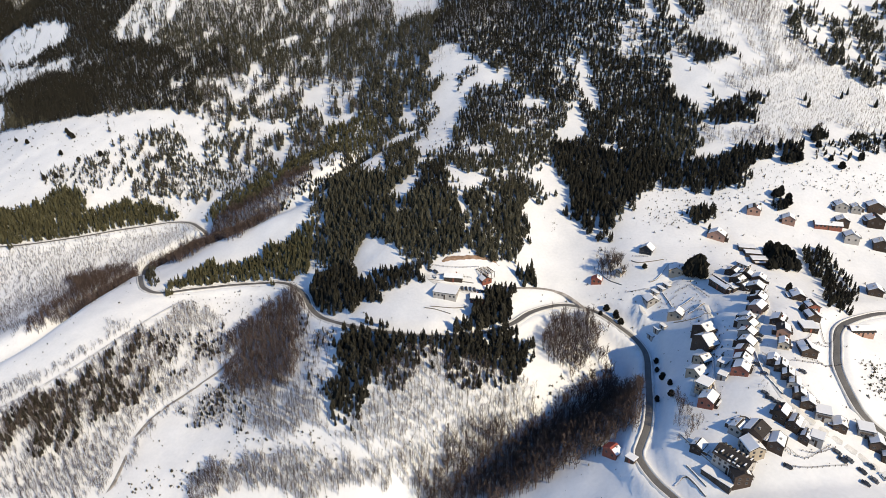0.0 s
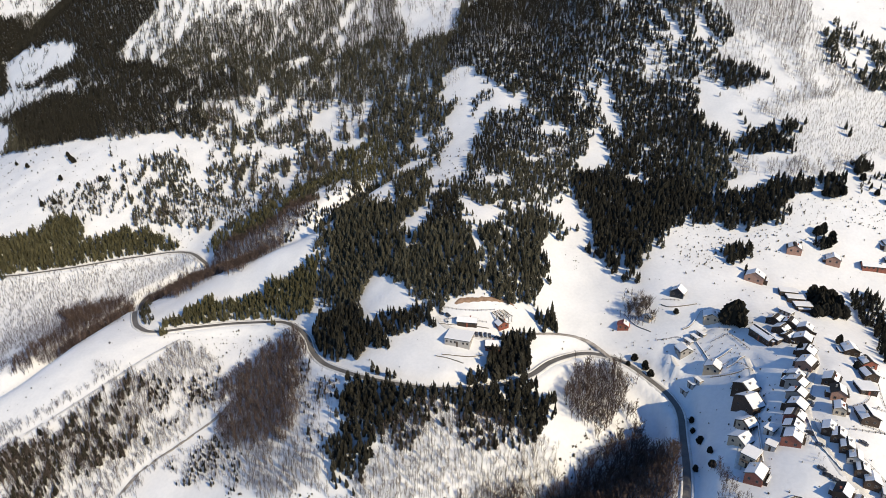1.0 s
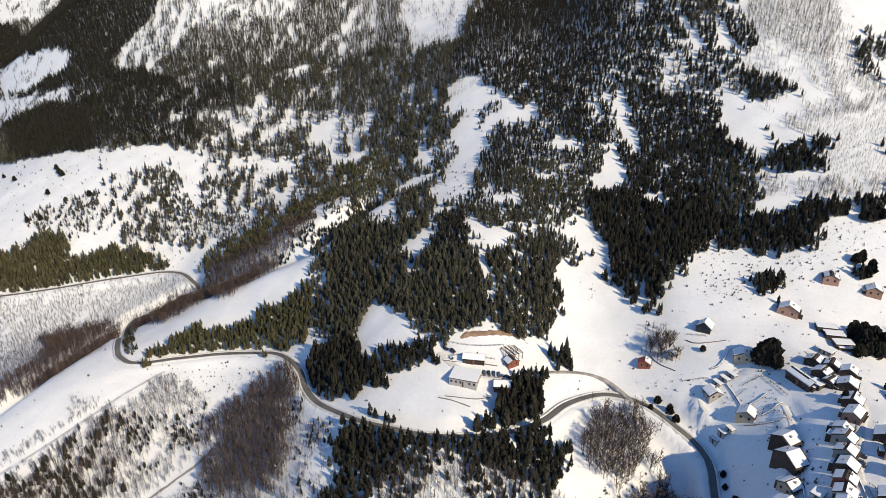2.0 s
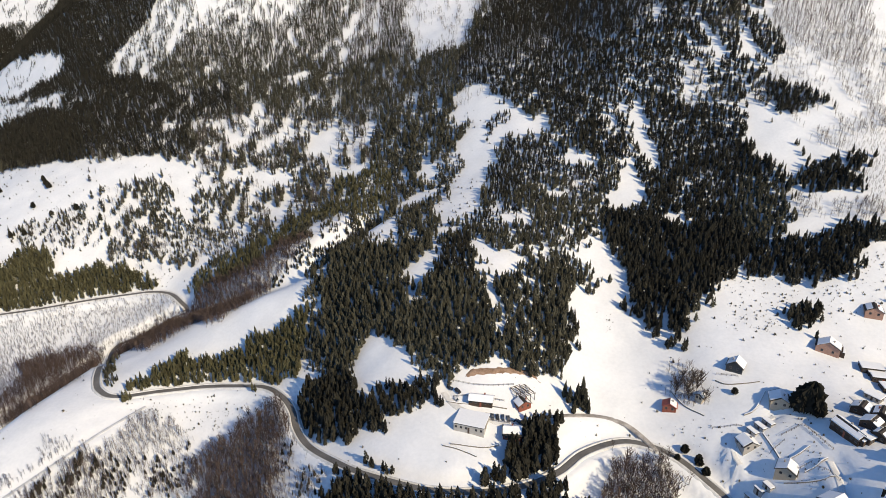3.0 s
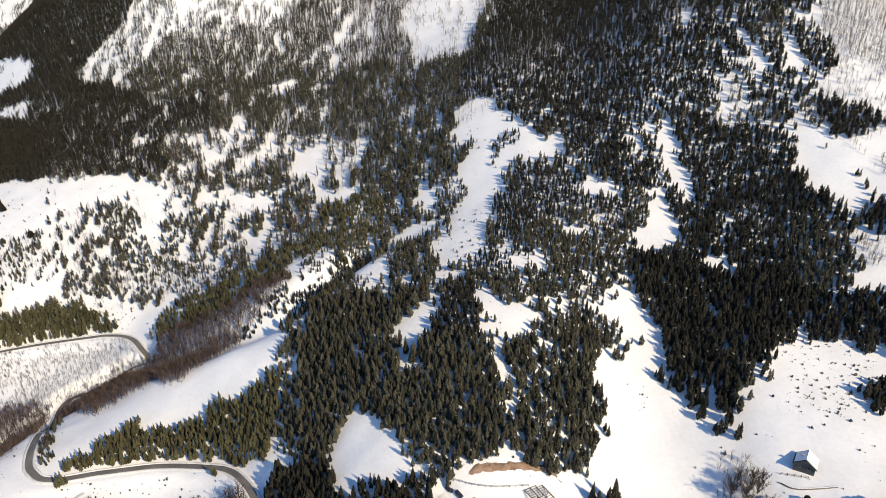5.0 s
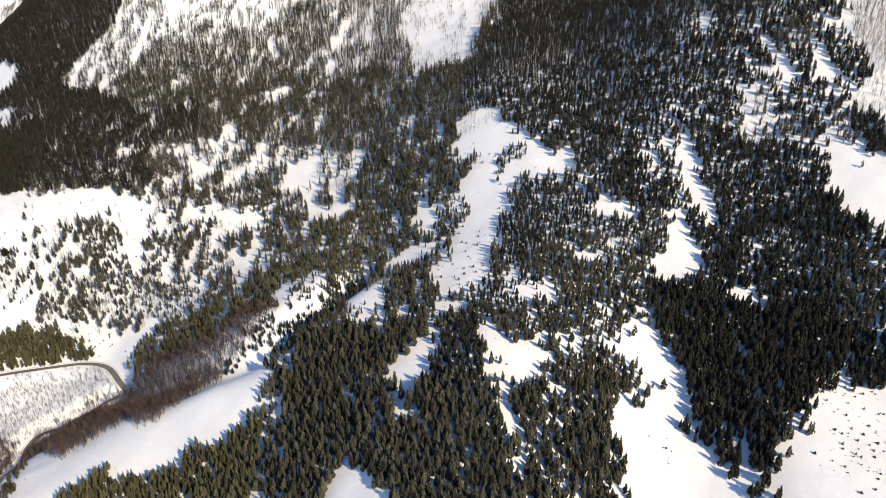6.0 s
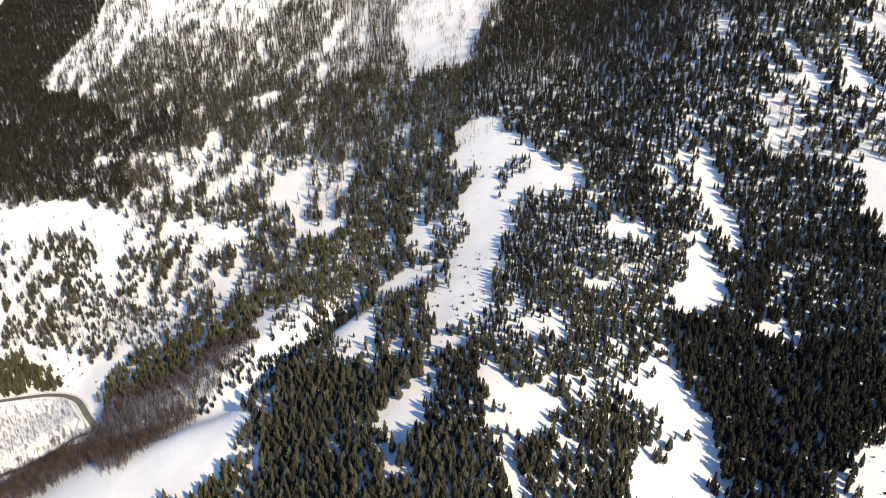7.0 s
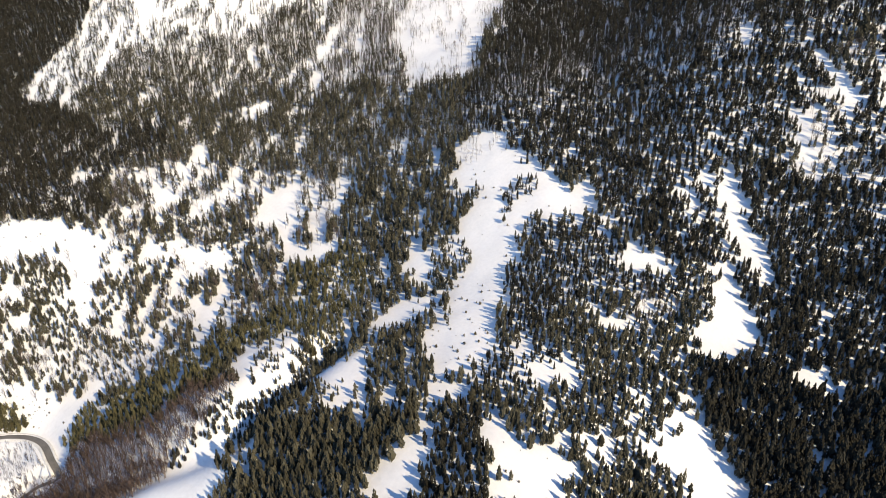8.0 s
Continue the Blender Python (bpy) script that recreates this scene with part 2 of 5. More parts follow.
GLASSY = material("tinted_glazing", (0.035, 0.042, 0.05), rough=0.15, spread=0.2, scale=0.7, fine=4, bump=0.0, spec=0.6)
PANE = material("window_glass", (0.025, 0.03, 0.038), rough=0.08, spread=0.2, scale=0.5, fine=3, bump=0.0, spec=0.6)
FRAME_PAINT = material("weathered_frame_paint", (0.15, 0.13, 0.115), rough=0.6, spread=0.1, scale=2, fine=9)
TILES_DARK = material("dark_roof_tiles", (0.045, 0.038, 0.034), rough=0.8, spread=0.3, scale=0.8, fine=6)
TILES_RED = material("red_roof_sheet", (0.34, 0.09, 0.065), rough=0.6, spread=0.25, scale=0.6, fine=5)
EARTH = material("bare_orange_earth", (0.27, 0.165, 0.105), rough=0.95, spread=0.4, scale=0.25, fine=2.0, bump=0.8, second=(0.4, 0.28, 0.2))
STEEL = material("grey_steel", (0.25, 0.25, 0.26), rough=0.5, spread=0.2, scale=1, fine=8, metal=0.6)
RUBBER = material("tyre_rubber", (0.03, 0.03, 0.03), rough=0.9, spread=0.2)
CAR_PAINTS = [material("car_paint_" + n, c, rough=0.3, spread=0.08, scale=0.5, fine=3, bump=0.0, spec=0.6)
              for n, c in (("black", (0.03, 0.03, 0.035)), ("grey", (0.1, 0.1, 0.11)), ("blue", (0.05, 0.07, 0.12)), ("white", (0.65, 0.65, 0.65)))]


def solid(*boxes, bevel=0.0):
    """One bmesh out of boxes (x0, x1, y0, y1, z0, z1)."""
    bm = bmesh.new()
    for x0, x1, y0, y1, z0, z1 in boxes:
        made = bmesh.ops.create_cube(bm, size=1)["verts"]
        for v in made:
            v.co = Vector(((x0 + x1) / 2 + v.co.x * (x1 - x0), (y0 + y1) / 2 + v.co.y * (y1 - y0), (z0 + z1) / 2 + v.co.z * (z1 - z0)))
    if bevel:
        bmesh.ops.bevel(bm, geom=bm.edges[:], offset=bevel, segments=1, affect="EDGES")
    return bm


def prism(outline, x0, x1):
    """A solid with the outline (y, z), from x0 to x1."""
    bm = bmesh.new()
    a = [bm.verts.new((x0, y, z)) for y, z in outline]
    b = [bm.verts.new((x1, y, z)) for y, z in outline]
    bm.faces.new(a[::-1])
    bm.faces.new(b)
    for i in range(len(a)):
        j = (i + 1) % len(a)
        bm.faces.new((a[i], a[j], b[j], b[i]))
    bmesh.ops.recalc_face_normals(bm, faces=bm.faces[:])
    return bm


def part(name, bm, mat, parent, label="", at=None):
    me = bpy.data.meshes.new(name)
    bm.to_mesh(me)
    bm.free()
    me.materials.append(mat)
    ob = new(name, me)
    ob.parent = parent
    if at:
        ob.matrix_basis = at
    return tagged(ob, label) if label else ob


def shared(name, me, parent, at):
    ob = new(name, me)
    ob.parent, ob.matrix_basis = parent, at
    return ob


def as_mesh(bm, mat, name):
    me = bpy.data.meshes.new(name)
    bm.to_mesh(me)
    bm.free()
    me.materials.append(mat)
    return me


W_FRAME = as_mesh(solid((-0.62, 0.62, -0.03, 0.09, -0.72, -0.6), (-0.62, 0.62, -0.03, 0.07, 0.6, 0.7), (-0.62, -0.52, -0.03, 0.07, -0.6, 0.6), (0.52, 0.62, -0.03, 0.07, -0.6, 0.6), (-0.03, 0.03, -0.03, 0.06, -0.6, 0.6)), FRAME_PAINT, "window")
W_PANE = as_mesh(solid((-0.52, 0.52, -0.04, 0.03, -0.6, 0.6)), PANE, "pane")
HOUSE_SPOTS = []


def house(x, y, long, wide, high, turn, wall, roof, label):
    """A house at its middle: walls on a footing that follows the slope, roof with snow, windows, door, chimney."""
    HOUSE_SPOTS.append((x, y, max(long, wide) / 2 + 2.0))
    a, r = radians(turn), random.Random(round(x * 7 + y))
    cx, cy = np.array([-1, 1, 1, -1]) * long / 2, np.array([-1, -1, 1, 1]) * wide / 2
    gz = ground(x + cx * math.cos(a) - cy * math.sin(a), y + cx * math.sin(a) + cy * math.cos(a))
    base = float(gz.mean())
    foot = float(gz.min()) - base - 0.4
    kind_name = "shed" if high < 2.35 else "hotel" if roof == "dormer" else "house"
    top = new(kind_name, None)
    top.matrix_world = pose(x, y, base, 0, 0, turn)
    tagged(top, label, kind_name, "village houses")
    l, w = long / 2, wide / 2
    flat = roof == "flat"
    rise = 0 if flat else w * (0.55 if wall is not GLASSY else 0.75)
    if flat:
        part("wall", solid((-l, l, -w, w, foot, high)), wall, top)
        part("roof", solid((-l - 0.35, l + 0.35, -w - 0.35, w + 0.35, high, high + 0.2)), TILES_DARK, top)
        part("roof_snow", solid((-l - 0.28, l + 0.28, -w - 0.28, w + 0.28, high + 0.2, high + 0.62), bevel=0.14), ROOF_SNOW, top, "thick flat layer of snow")
    else:
        part("wall", prism([(-w, foot), (w, foot), (w, high), (0, high + rise), (-w, high)], -l, l), wall, top)
        o, k = 0.55, rise / w
        slide = r.choice((-1, 1))
        for s in (-1, 1):
            e = w + o
            edge = [(s * e, high - k * o), (0, high + rise), (0, high + rise + 0.2), (s * e, high - k * o + 0.2)]
            bare = (roof in ("dark", "red") and s == slide) or roof == "dormer"
            slope = part("roof", prism([(p, q + 0.02) for p, q in edge], -l - 0.45, l + 0.45), TILES_RED if roof == "red" else TILES_DARK, top, "bare roof slope" if bare else "")
            if not bare:
                e -= r.choice((0.05, 0.2, 0.5, 1.0))
                crest = r.choice((0.02, 0.02, 0.3 * w)) if wall is not GLASSY else 0.02
                snow = [(s * e, high + rise - k * e + 0.23), (s * crest, high + rise - k * crest + 0.23), (s * crest, high + rise - k * crest + 0.5), (s * (e - 0.25), high + rise - k * (e - 0.25) + 0.55), (s * e, high + rise - k * e + 0.4)]
                part("roof_snow", prism(snow, -l - 0.4 + r.choice((0, 0.2, 0.7)), l + 0.4 - r.choice((0, 0.2, 0.7))), ROOF_SNOW, top, "thick layer of snow")
        cxm, cym = r.uniform(-0.5, 0.5) * l, r.choice((-1, 1)) * w * 0.4
        cz = high + rise - k * abs(cym)
        part("chimney", solid((cxm - 0.35, cxm + 0.35, cym - 0.35, cym + 0.35, cz - 0.3, cz + 1.3), (cxm - 0.45, cxm + 0.45, cym - 0.45, cym + 0.45, cz + 1.3, cz + 1.42)), REDBRICK if r.random() < 0.2 else PLASTER, top)
    storeys = max(1, int(high // 2.4))
    for level in range(storeys):
        z = 1.45 + level * 2.45
        if z + 0.8 > high:
            continue
        for s in (-1, 1):
            n = max(1, int(long // 2.5))
            for i in range(n):
                wx = (i + 0.5) / n * long - l
                if level == 0 and s == -1 and i == n // 2:
                    continue
                m = Matrix.Translation((wx, s * w, z)) @ Matrix.Rotation(0 if s > 0 else math.pi, 4, "Z")
                shared("pane", W_PANE, shared("window", W_FRAME, top, m), Matrix())
            for i in range(2):
                wy = (i - 0.5) * wide * 0.45
                m = Matrix.Translation((s * l, wy, z)) @ Matrix.Rotation(-s * math.pi / 2, 4, "Z")
                shared("pane", W_PANE, shared("window", W_FRAME, top, m), Matrix())
    part("door", solid((-0.5, 0.5, -w - 0.06, -w + 0.05, min(0, foot + 0.4), 2.05), bevel=0.02), TIMBER if wall is not TIMBER else REDWOOD, top)
    if high > 3.3 and roof != "dormer":
        d = part("balcony", solid((-l * 0.85, l * 0.85, -w - 1.2, -w - 0.005, 2.42, 2.56)), FRAME_PAINT if wall in (CREAM, PLASTER) else TIMBER, top)
        part("railing", solid(*[(-l * 0.85 + i * l * 1.7 / 9 - 0.05, -l * 0.85 + i * l * 1.7 / 9 + 0.05, -w - 1.2, -w - 1.12, 2.56, 3.4) for i in range(10)], (-l * 0.85, l * 0.85, -w - 1.22, -w - 1.1, 3.4, 3.5)), TIMBER, d)
    if high > 2.5 and roof != "dormer" and r.random() < 0.55:
        # a lean-to against the long side
        ax, deep, tall = r.uniform(0.35, 0.8) * l, r.uniform(1.6, 2.6), min(high * 0.6, 2.5)
        s = r.choice((-1, 1))
        y0, y1 = sorted((s * (w + 0.01), s * (w + deep)))
        if s == 1 or storeys < 2:
            d = part("lean_to", solid((-ax, ax, y0, y1, foot, tall)), TIMBER, top, "dark wooden lean-to")
            part("roof_snow", solid((-ax - 0.15, ax + 0.15, y0 - 0.1, y1 + 0.1, tall + 0.004, tall + 0.4), bevel=0.12), ROOF_SNOW, d)
    if roof == "dormer":
        for s in (-1, 1):
            for i in range(7):
                dx = (i + 0.5) / 7 * long - l
                y0, y1 = sorted((s * w * 0.3, s * w * 0.8))
                ridge = high + rise * 0.72
                d = part("dormer", prism([(dx - 0.6, high - 0.2), (dx + 0.6, high - 0.2), (dx + 0.6, ridge - 0.5), (dx, ridge), (dx - 0.6, ridge - 0.5)], y0, y1), HOTEL, top, at=Matrix.Rotation(math.pi / 2, 4, "Z") @ Matrix.Diagonal((1, -1, 1, 1)))
                if r.random() < 0.75:
                    part("dormer_snow", solid((y0 + 0.2, y1 - 0.1, dx - 0.6, dx + 0.1, ridge - 0.35, ridge + 0.12), bevel=0.1), ROOF_SNOW, d)
                if r.random() < 0.6:
                    q = s * w * r.uniform(0.82, 0.95)
                    z = high + rise * (1 - abs(q) / w) + 0.25
                    part("snow_patch", solid((dx - 0.9, dx + 0.5, q - 0.45, q + 0.45, z - 0.2, z + 0.25), bevel=0.1), ROOF_SNOW, top)
    return top


house(186.8, 339.3, 8.4, 8.2, 3.6, 45, BRICK, "gable", "pink brick village house under a snowy gable roof")
house(191.8, 349.5, 7.4, 8.2, 3.2, 50, TIMBER, "gable", "dark timber terrace house under snow")
house(195.5, 361.8, 7.4, 8.9, 3.2, 56, TIMBER, "gable", "dark timber terrace house under snow")
house(213.4, 419.9, 10.6, 6.0, 2.8, -12, TIMBER, "flat", "low dark holiday hut with a flat snowy roof")
house(215.3, 413.4, 10.1, 6.0, 2.8, -11, TIMBER, "flat", "low dark holiday hut with a flat snowy roof")
house(216.2, 405.4, 9.9, 6.0, 2.8, -5, TIMBER, "flat", "low dark holiday hut with a flat snowy roof")
house(202.5, 396.6, 7.5, 5.0, 2.3, -54, PLASTER, "flat", "low plastered outbuilding with deep roof snow")
house(190.9, 385.9, 6.3, 8.5, 2.4, 44, TIMBER, "gable", "dark wooden chalet with white roof")
house(189.7, 375.1, 6.3, 8.3, 2.4, 38, TIMBER, "gable", "dark wooden chalet with white roof")
house(178.9, 372.5, 15.7, 7.0, 2.7, -71, TIMBER, "gable", "long dark wooden shed beside the lane")
house(196.9, 380.7, 6.3, 7.7, 2.8, 51, TIMBER, "gable", "dark wooden chalet with white roof")
house(189.1, 366.3, 6.3, 6.8, 2.6, 35, TIMBER, "gable", "dark wooden chalet with white roof")
house(202.4, 373.8, 6.3, 7.4, 2.8, 55, TIMBER, "gable", "dark timber terrace house under snow")
house(183.1, 366.5, 6.0, 5.0, 2.7, -63, TIMBER, "flat", "low dark holiday hut with a flat snowy roof")
house(178.2, 331.7, 5.2, 8.0, 2.7, 46, PLASTER, "gable", "pale terrace house with snowy roof")
house(176.3, 326.1, 6.3, 9.2, 3.2, 44, PLASTER, "gable", "pale terrace house with snowy roof")
house(172.8, 317.4, 6.3, 8.9, 3.2, 46, PLASTER, "gable", "pale terrace house with snowy roof")
house(169.0, 309.7, 6.3, 8.7, 3.3, 48, TIMBER, "gable", "brown terrace house with snowy roof")
house(164.9, 302.6, 6.3, 8.4, 3.3, 51, REDWOOD, "gable", "reddish wooden terrace house with snow on the roof")
house(161.4, 295.6, 6.3, 8.2, 3.3, 55, PLASTER, "gable", "pale terrace house with snowy roof")
house(158.3, 289.5, 7.4, 8.6, 3.5, 57, REDBRICK, "gable", "red brick end house of the terrace")
house(156.7, 336.8, 8.4, 10.8, 4.2, 29, TIMBER, "gable", "dark brown chalet with a white roof in the shade")
house(153.3, 324.1, 8.4, 13.4, 4.4, 22, TIMBER, "gable", "dark brown chalet with a balcony under snow")
house(146.7, 308.8, 7.4, 7.7, 2.9, 25, CREAM, "gable", "cream house with rounded roof snow")
house(140.0, 298.9, 7.4, 9.2, 2.7, 33, CREAM, "gable", "low cream house deep in snow")
house(138.7, 285.2, 6.8, 8.0, 5.5, -45, CREAM, "flat", "three-storey cream guest house with balconies")
house(137.6, 275.7, 8.4, 7.7, 3.6, 51, REDBRICK, "gable", "red brick house above the bare trees")
house(152.9, 298.9, 4.5, 5.0, 2.5, -50, PLASTER, "flat", "small white outbuilding by the lane")
house(149.3, 289.2, 4.5, 5.0, 2.5, -40, PLASTER, "flat", "small white outbuilding by the lane")
house(146.4, 427.0, 7.4, 8.4, 2.4, 57, GLASSY, "gable", "dark glazed pavilion with steep snowy roof")
house(159.4, 401.4, 8.4, 8.9, 2.7, 74, CREAM, "gable", "cream bungalow with a wide snowy roof")
house(138.7, 383.2, 7.4, 8.1, 2.4, 103, PLASTER, "gable", "white bungalow half buried in snow")
house(149.5, 363.9, 7.4, 8.8, 2.6, 56, CREAM, "gable", "cream bungalow with a wide snowy roof")
house(109.3, 413.2, 5.2, 6.9, 2.5, 72, REDWOOD, "red", "small hut with a bare red roof")
house(217.0, 353.2, 7.4, 8.0, 2.9, 81, TIMBER, "gable", "dark timber chalet on the slope")
house(219.7, 340.9, 6.3, 7.3, 2.9, 89, REDWOOD, "gable", "reddish timber chalet with snowy roof")
house(214.5, 330.0, 6.3, 7.3, 2.9, 88, TIMBER, "gable", "dark timber chalet with snowy roof")
house(192.2, 324.3, 7.4, 7.6, 2.9, 54, TIMBER, "gable", "dark chalet beside the street")
house(190.2, 313.8, 7.4, 6.8, 4.1, 67, BRICK, "dark", "brown brick house with a bare dark roof half")
house(185.7, 303.1, 6.3, 5.5, 3.2, 65, CREAM, "gable", "beige house with white roof")
house(196.4, 298.5, 8.4, 8.2, 3.2, 83, TIMBER, "gable", "dark chalet with a veranda in the snow")
house(206.8, 319.2, 8.3, 8.0, 2.5, -3, TIMBER, "flat", "open car shelter with a flat snow roof")
house(175.6, 292.1, 6.3, 5.4, 2.7, 58, TIMBER, "gable", "dark cottage in the row along the street")
house(177.7, 287.3, 6.3, 5.9, 2.8, 61, TIMBER, "gable", "dark cottage in the row along the street")
house(178.5, 281.3, 6.3, 5.8, 2.8, 66, TIMBER, "gable", "dark cottage in the row along the street")
house(179.1, 275.6, 6.3, 5.8, 2.8, 65, PLASTER, "gable", "pale cottage in the row along the street")
house(179.5, 269.8, 6.3, 5.7, 2.8, 67, TIMBER, "gable", "dark cottage in the row along the street")
house(181.5, 264.8, 6.3, 6.2, 2.9, 68, TIMBER, "gable", "dark cottage in the row along the street")
house(166.6, 259.1, 7.4, 5.9, 4.2, 49, TIMBER, "dark", "dark house with a bare tiled roof")
house(171.1, 254.4, 7.4, 5.8, 2.9, 51, TIMBER, "gable", "dark chalet with snowy roof and yard fence")
house(173.8, 248.2, 6.3, 4.6, 2.7, 53, TIMBER, "gable", "dark chalet with snowy roof and yard fence")
house(179.0, 246.8, 5.6, 6.0, 3.3, -35, PLASTER, "flat", "white house with a flat snow-covered roof")
house(187.1, 259.4, 6.9, 7.0, 3.7, -22, PLASTER, "flat", "white house with a flat snow-covered roof")
house(193.2, 254.2, 6.3, 6.1, 2.6, 68, TIMBER, "gable", "dark chalet in the lower row")
house(205.0, 252.3, 6.9, 7.0, 3.9, -21, PLASTER, "flat", "white house with a flat snow-covered roof")
house(207.6, 246.1, 7.4, 7.0, 3.2, 70, TIMBER, "gable", "dark chalet in the lower row")
house(211.1, 240.3, 7.4, 7.3, 3.2, 67, TIMBER, "gable", "dark chalet in the lower row")
house(138.0, 240.1, 16.0, 10.0, 5.6, -52, PLASTER, "dormer", "long grey hotel with a dark roof of dormers")
house(130.1, 235.7, 14.8, 5.0, 2.3, -52, HOTEL, "flat", "low dining annex with a flat snowy roof")
house(147.7, 244.8, 9.5, 8.1, 4.9, 98, CREAM, "gable", "tall white guest house with balconies and dark gable")
house(152.1, 251.8, 9.5, 9.2, 4.4, 44, TIMBER, "dark", "dark house with a bare steep roof")
house(159.8, 246.2, 8.4, 7.3, 3.3, 56, TIMBER, "gable", "dark chalet with glazed veranda")
house(138.7, 234.5, 9.5, 8.0, 5.5, 91, TIMBER, "dark", "dark steep-roofed house beside the hotel")
house(126.0, 252.4, 6.3, 5.6, 2.6, 46, TIMBER, "gable", "small dark chalet beside the bare trees")
house(145.3, 256.1, 7.4, 6.3, 2.9, 43, PLASTER, "gable", "pale house with snowy roof")
house(89.3, 267.9, 5.2, 8.3, 3.0, 40, REDWOOD, "red", "small roadside house with a rusty red roof")
house(95.8, 256.9, 5.0, 4.0, 2.2, -47, TIMBER, "flat", "dark roadside shed with snowy roof")
house(232.3, 458.2, 7.4, 9.0, 2.8, 69, BRICK, "gable", "brownish house on the upper meadow")
house(253.9, 447.6, 7.4, 8.5, 2.8, 67, BRICK, "gable", "brownish house on the upper meadow")
house(279.8, 441.4, 18.2, 6.0, 2.4, -13, REDBRICK, "gable", "long low red brick building in snow")
house(197.7, 434.8, 7.4, 11.7, 3.4, 60, BRICK, "gable", "beige house with red gable trim in snow")
house(294.2, 454.9, 7.4, 8.5, 2.9, 77, PLASTER, "gable", "grey plastered house at the village edge")
house(303.8, 452.0, 6.3, 6.8, 2.9, 75, PLASTER, "gable", "grey plastered house at the village edge")
house(317.1, 451.7, 7.4, 10.2, 3.6, 76, TIMBER, "gable", "dark chalet at the village edge")
house(290.7, 443.2, 7.4, 8.3, 3.1, 74, TIMBER, "gable", "dark chalet at the village edge")
house(312.9, 441.3, 8.4, 11.2, 3.7, 77, TIMBER, "gable", "dark chalet at the village edge")
house(291.6, 430.0, 7.4, 9.6, 3.7, 76, PLASTER, "gable", "grey plastered house at the village edge")
house(309.3, 423.0, 7.4, 9.6, 3.7, 70, TIMBER, "gable", "dark chalet at the village edge")
house(283.9, 380.6, 7.4, 8.6, 3.7, 70, TIMBER, "gable", "tall dark chalet above the road")
house(242.0, 326.3, 13.7, 7.0, 2.4, 2, BRICK, "gable", "pinkish brick house with patchy roof snow")
house(3.1, 395.6, 16.0, 12.0, 3.3, -16, PLASTER, "flat", "mountain restaurant with a broad flat snow roof")
house(8.1, 408.9, 12.6, 6.0, 2.4, -8, TIMBER, "gable", "long low wooden lodge with a row of windows")
house(24.0, 391.1, 9.8, 8.0, 2.4, -3, REDWOOD, "gable", "reddish wooden lodge among the pines")
house(30.2, 408.7, 5.2, 7.3, 2.4, 117, REDWOOD, "gable", "small purplish-brown hut under the pines")
house(125.7, 413.8, 5.6, 4.2, 2.4, 35, CREAM, "gable", "weathered beige shed beside the leafless trees")
house(142.9, 388.6, 5.5, 2.4, 1.5, -65, PLASTER, "flat", "narrow low shed with a slab of snow on it")
house(134.8, 362.0, 4.5, 2.4, 1.5, -64, PLASTER, "flat", "narrow low shed with a slab of snow on it")
house(146.8, 389.6, 5.6, 2.4, 1.5, -66, PLASTER, "flat", "narrow low shed with a slab of snow on it")
house(138.0, 361.5, 4.5, 2.4, 1.5, -66, PLASTER, "flat", "narrow low shed with a slab of snow on it")
house(150.8, 390.7, 5.6, 2.4, 1.5, -67, PLASTER, "flat", "narrow low shed with a slab of snow on it")
house(141.2, 360.9, 4.5, 2.4, 1.5, -69, PLASTER, "flat", "narrow low shed with a slab of snow on it")


# ---- trees ----
def pine_shape(rng, clumps, low, wide, trunk=0.016, blunt=0.62):
    """A conifer of height 1: a tapered trunk and a full, uneven crown of folded branch sprays."""
    v, f, m = [], [], []

    def tri(a, b, c, mat):
        k = len(v)
        v.extend((a, b, c))
        f.append((k, k + 1, k + 2))
        m.append(mat)
    ring = [(trunk * math.cos(a), trunk * math.sin(a), -0.04) for a in (0, 2.1, 4.2)]
    for i in range(3):
        tri(ring[i], ring[(i + 1) % 3], (0, 0, 0.93), 1)
    taper, spiral = blunt * rng.uniform(0.8, 1.2), rng.uniform(0, 6.3)
    bulge = [rng.uniform(0.7, 1.25) for _ in range(5)]
    broad = 0.30 + 1.5 / math.sqrt(clumps)
    for i in range(clumps):
        s = (i + rng.uniform(0.0, 1.0)) / clumps
        a = spiral + i * 2.4 + rng.uniform(-0.5, 0.5)
        r = wide * (1 - s) ** taper * min(1, 0.6 + 2.6 * s) * bulge[int((a % 6.2832) / 6.2832 * 5) % 5] + 0.015
        z = low + (0.96 - low) * s ** 0.92
        l = r * rng.uniform(0.65, 1.15)
        c, d = math.cos(a), math.sin(a)
        hw = broad * l * rng.uniform(0.7, 1.1) + 0.012
        rise = l * rng.uniform(-0.25, 0.3)
        base, tip = (0.1 * l * c, 0.1 * l * d, z + 0.06 + 0.45 * l), (l * c, l * d, z + rise)
        mid, drop = 0.55 * l, z - 0.05 - rng.uniform(0.2, 0.6) * l
        left, right = (mid * c - hw * d, mid * d + hw * c, drop), (mid * c + hw * d, mid * d - hw * c, drop + rng.uniform(-0.03, 0.03))
        tri(base, left, tip, 0)
        tri(base, tip, right, 0)
    for a in (0, 2.1, 4.2):
        tri((0.03 * math.cos(a), 0.03 * math.sin(a), 0.88), (0.03 * math.cos(a + 2.1), 0.03 * math.sin(a + 2.1), 0.88), (0, 0, 1.0), 0)
    return np.array(v), np.array(f), np.array(m)


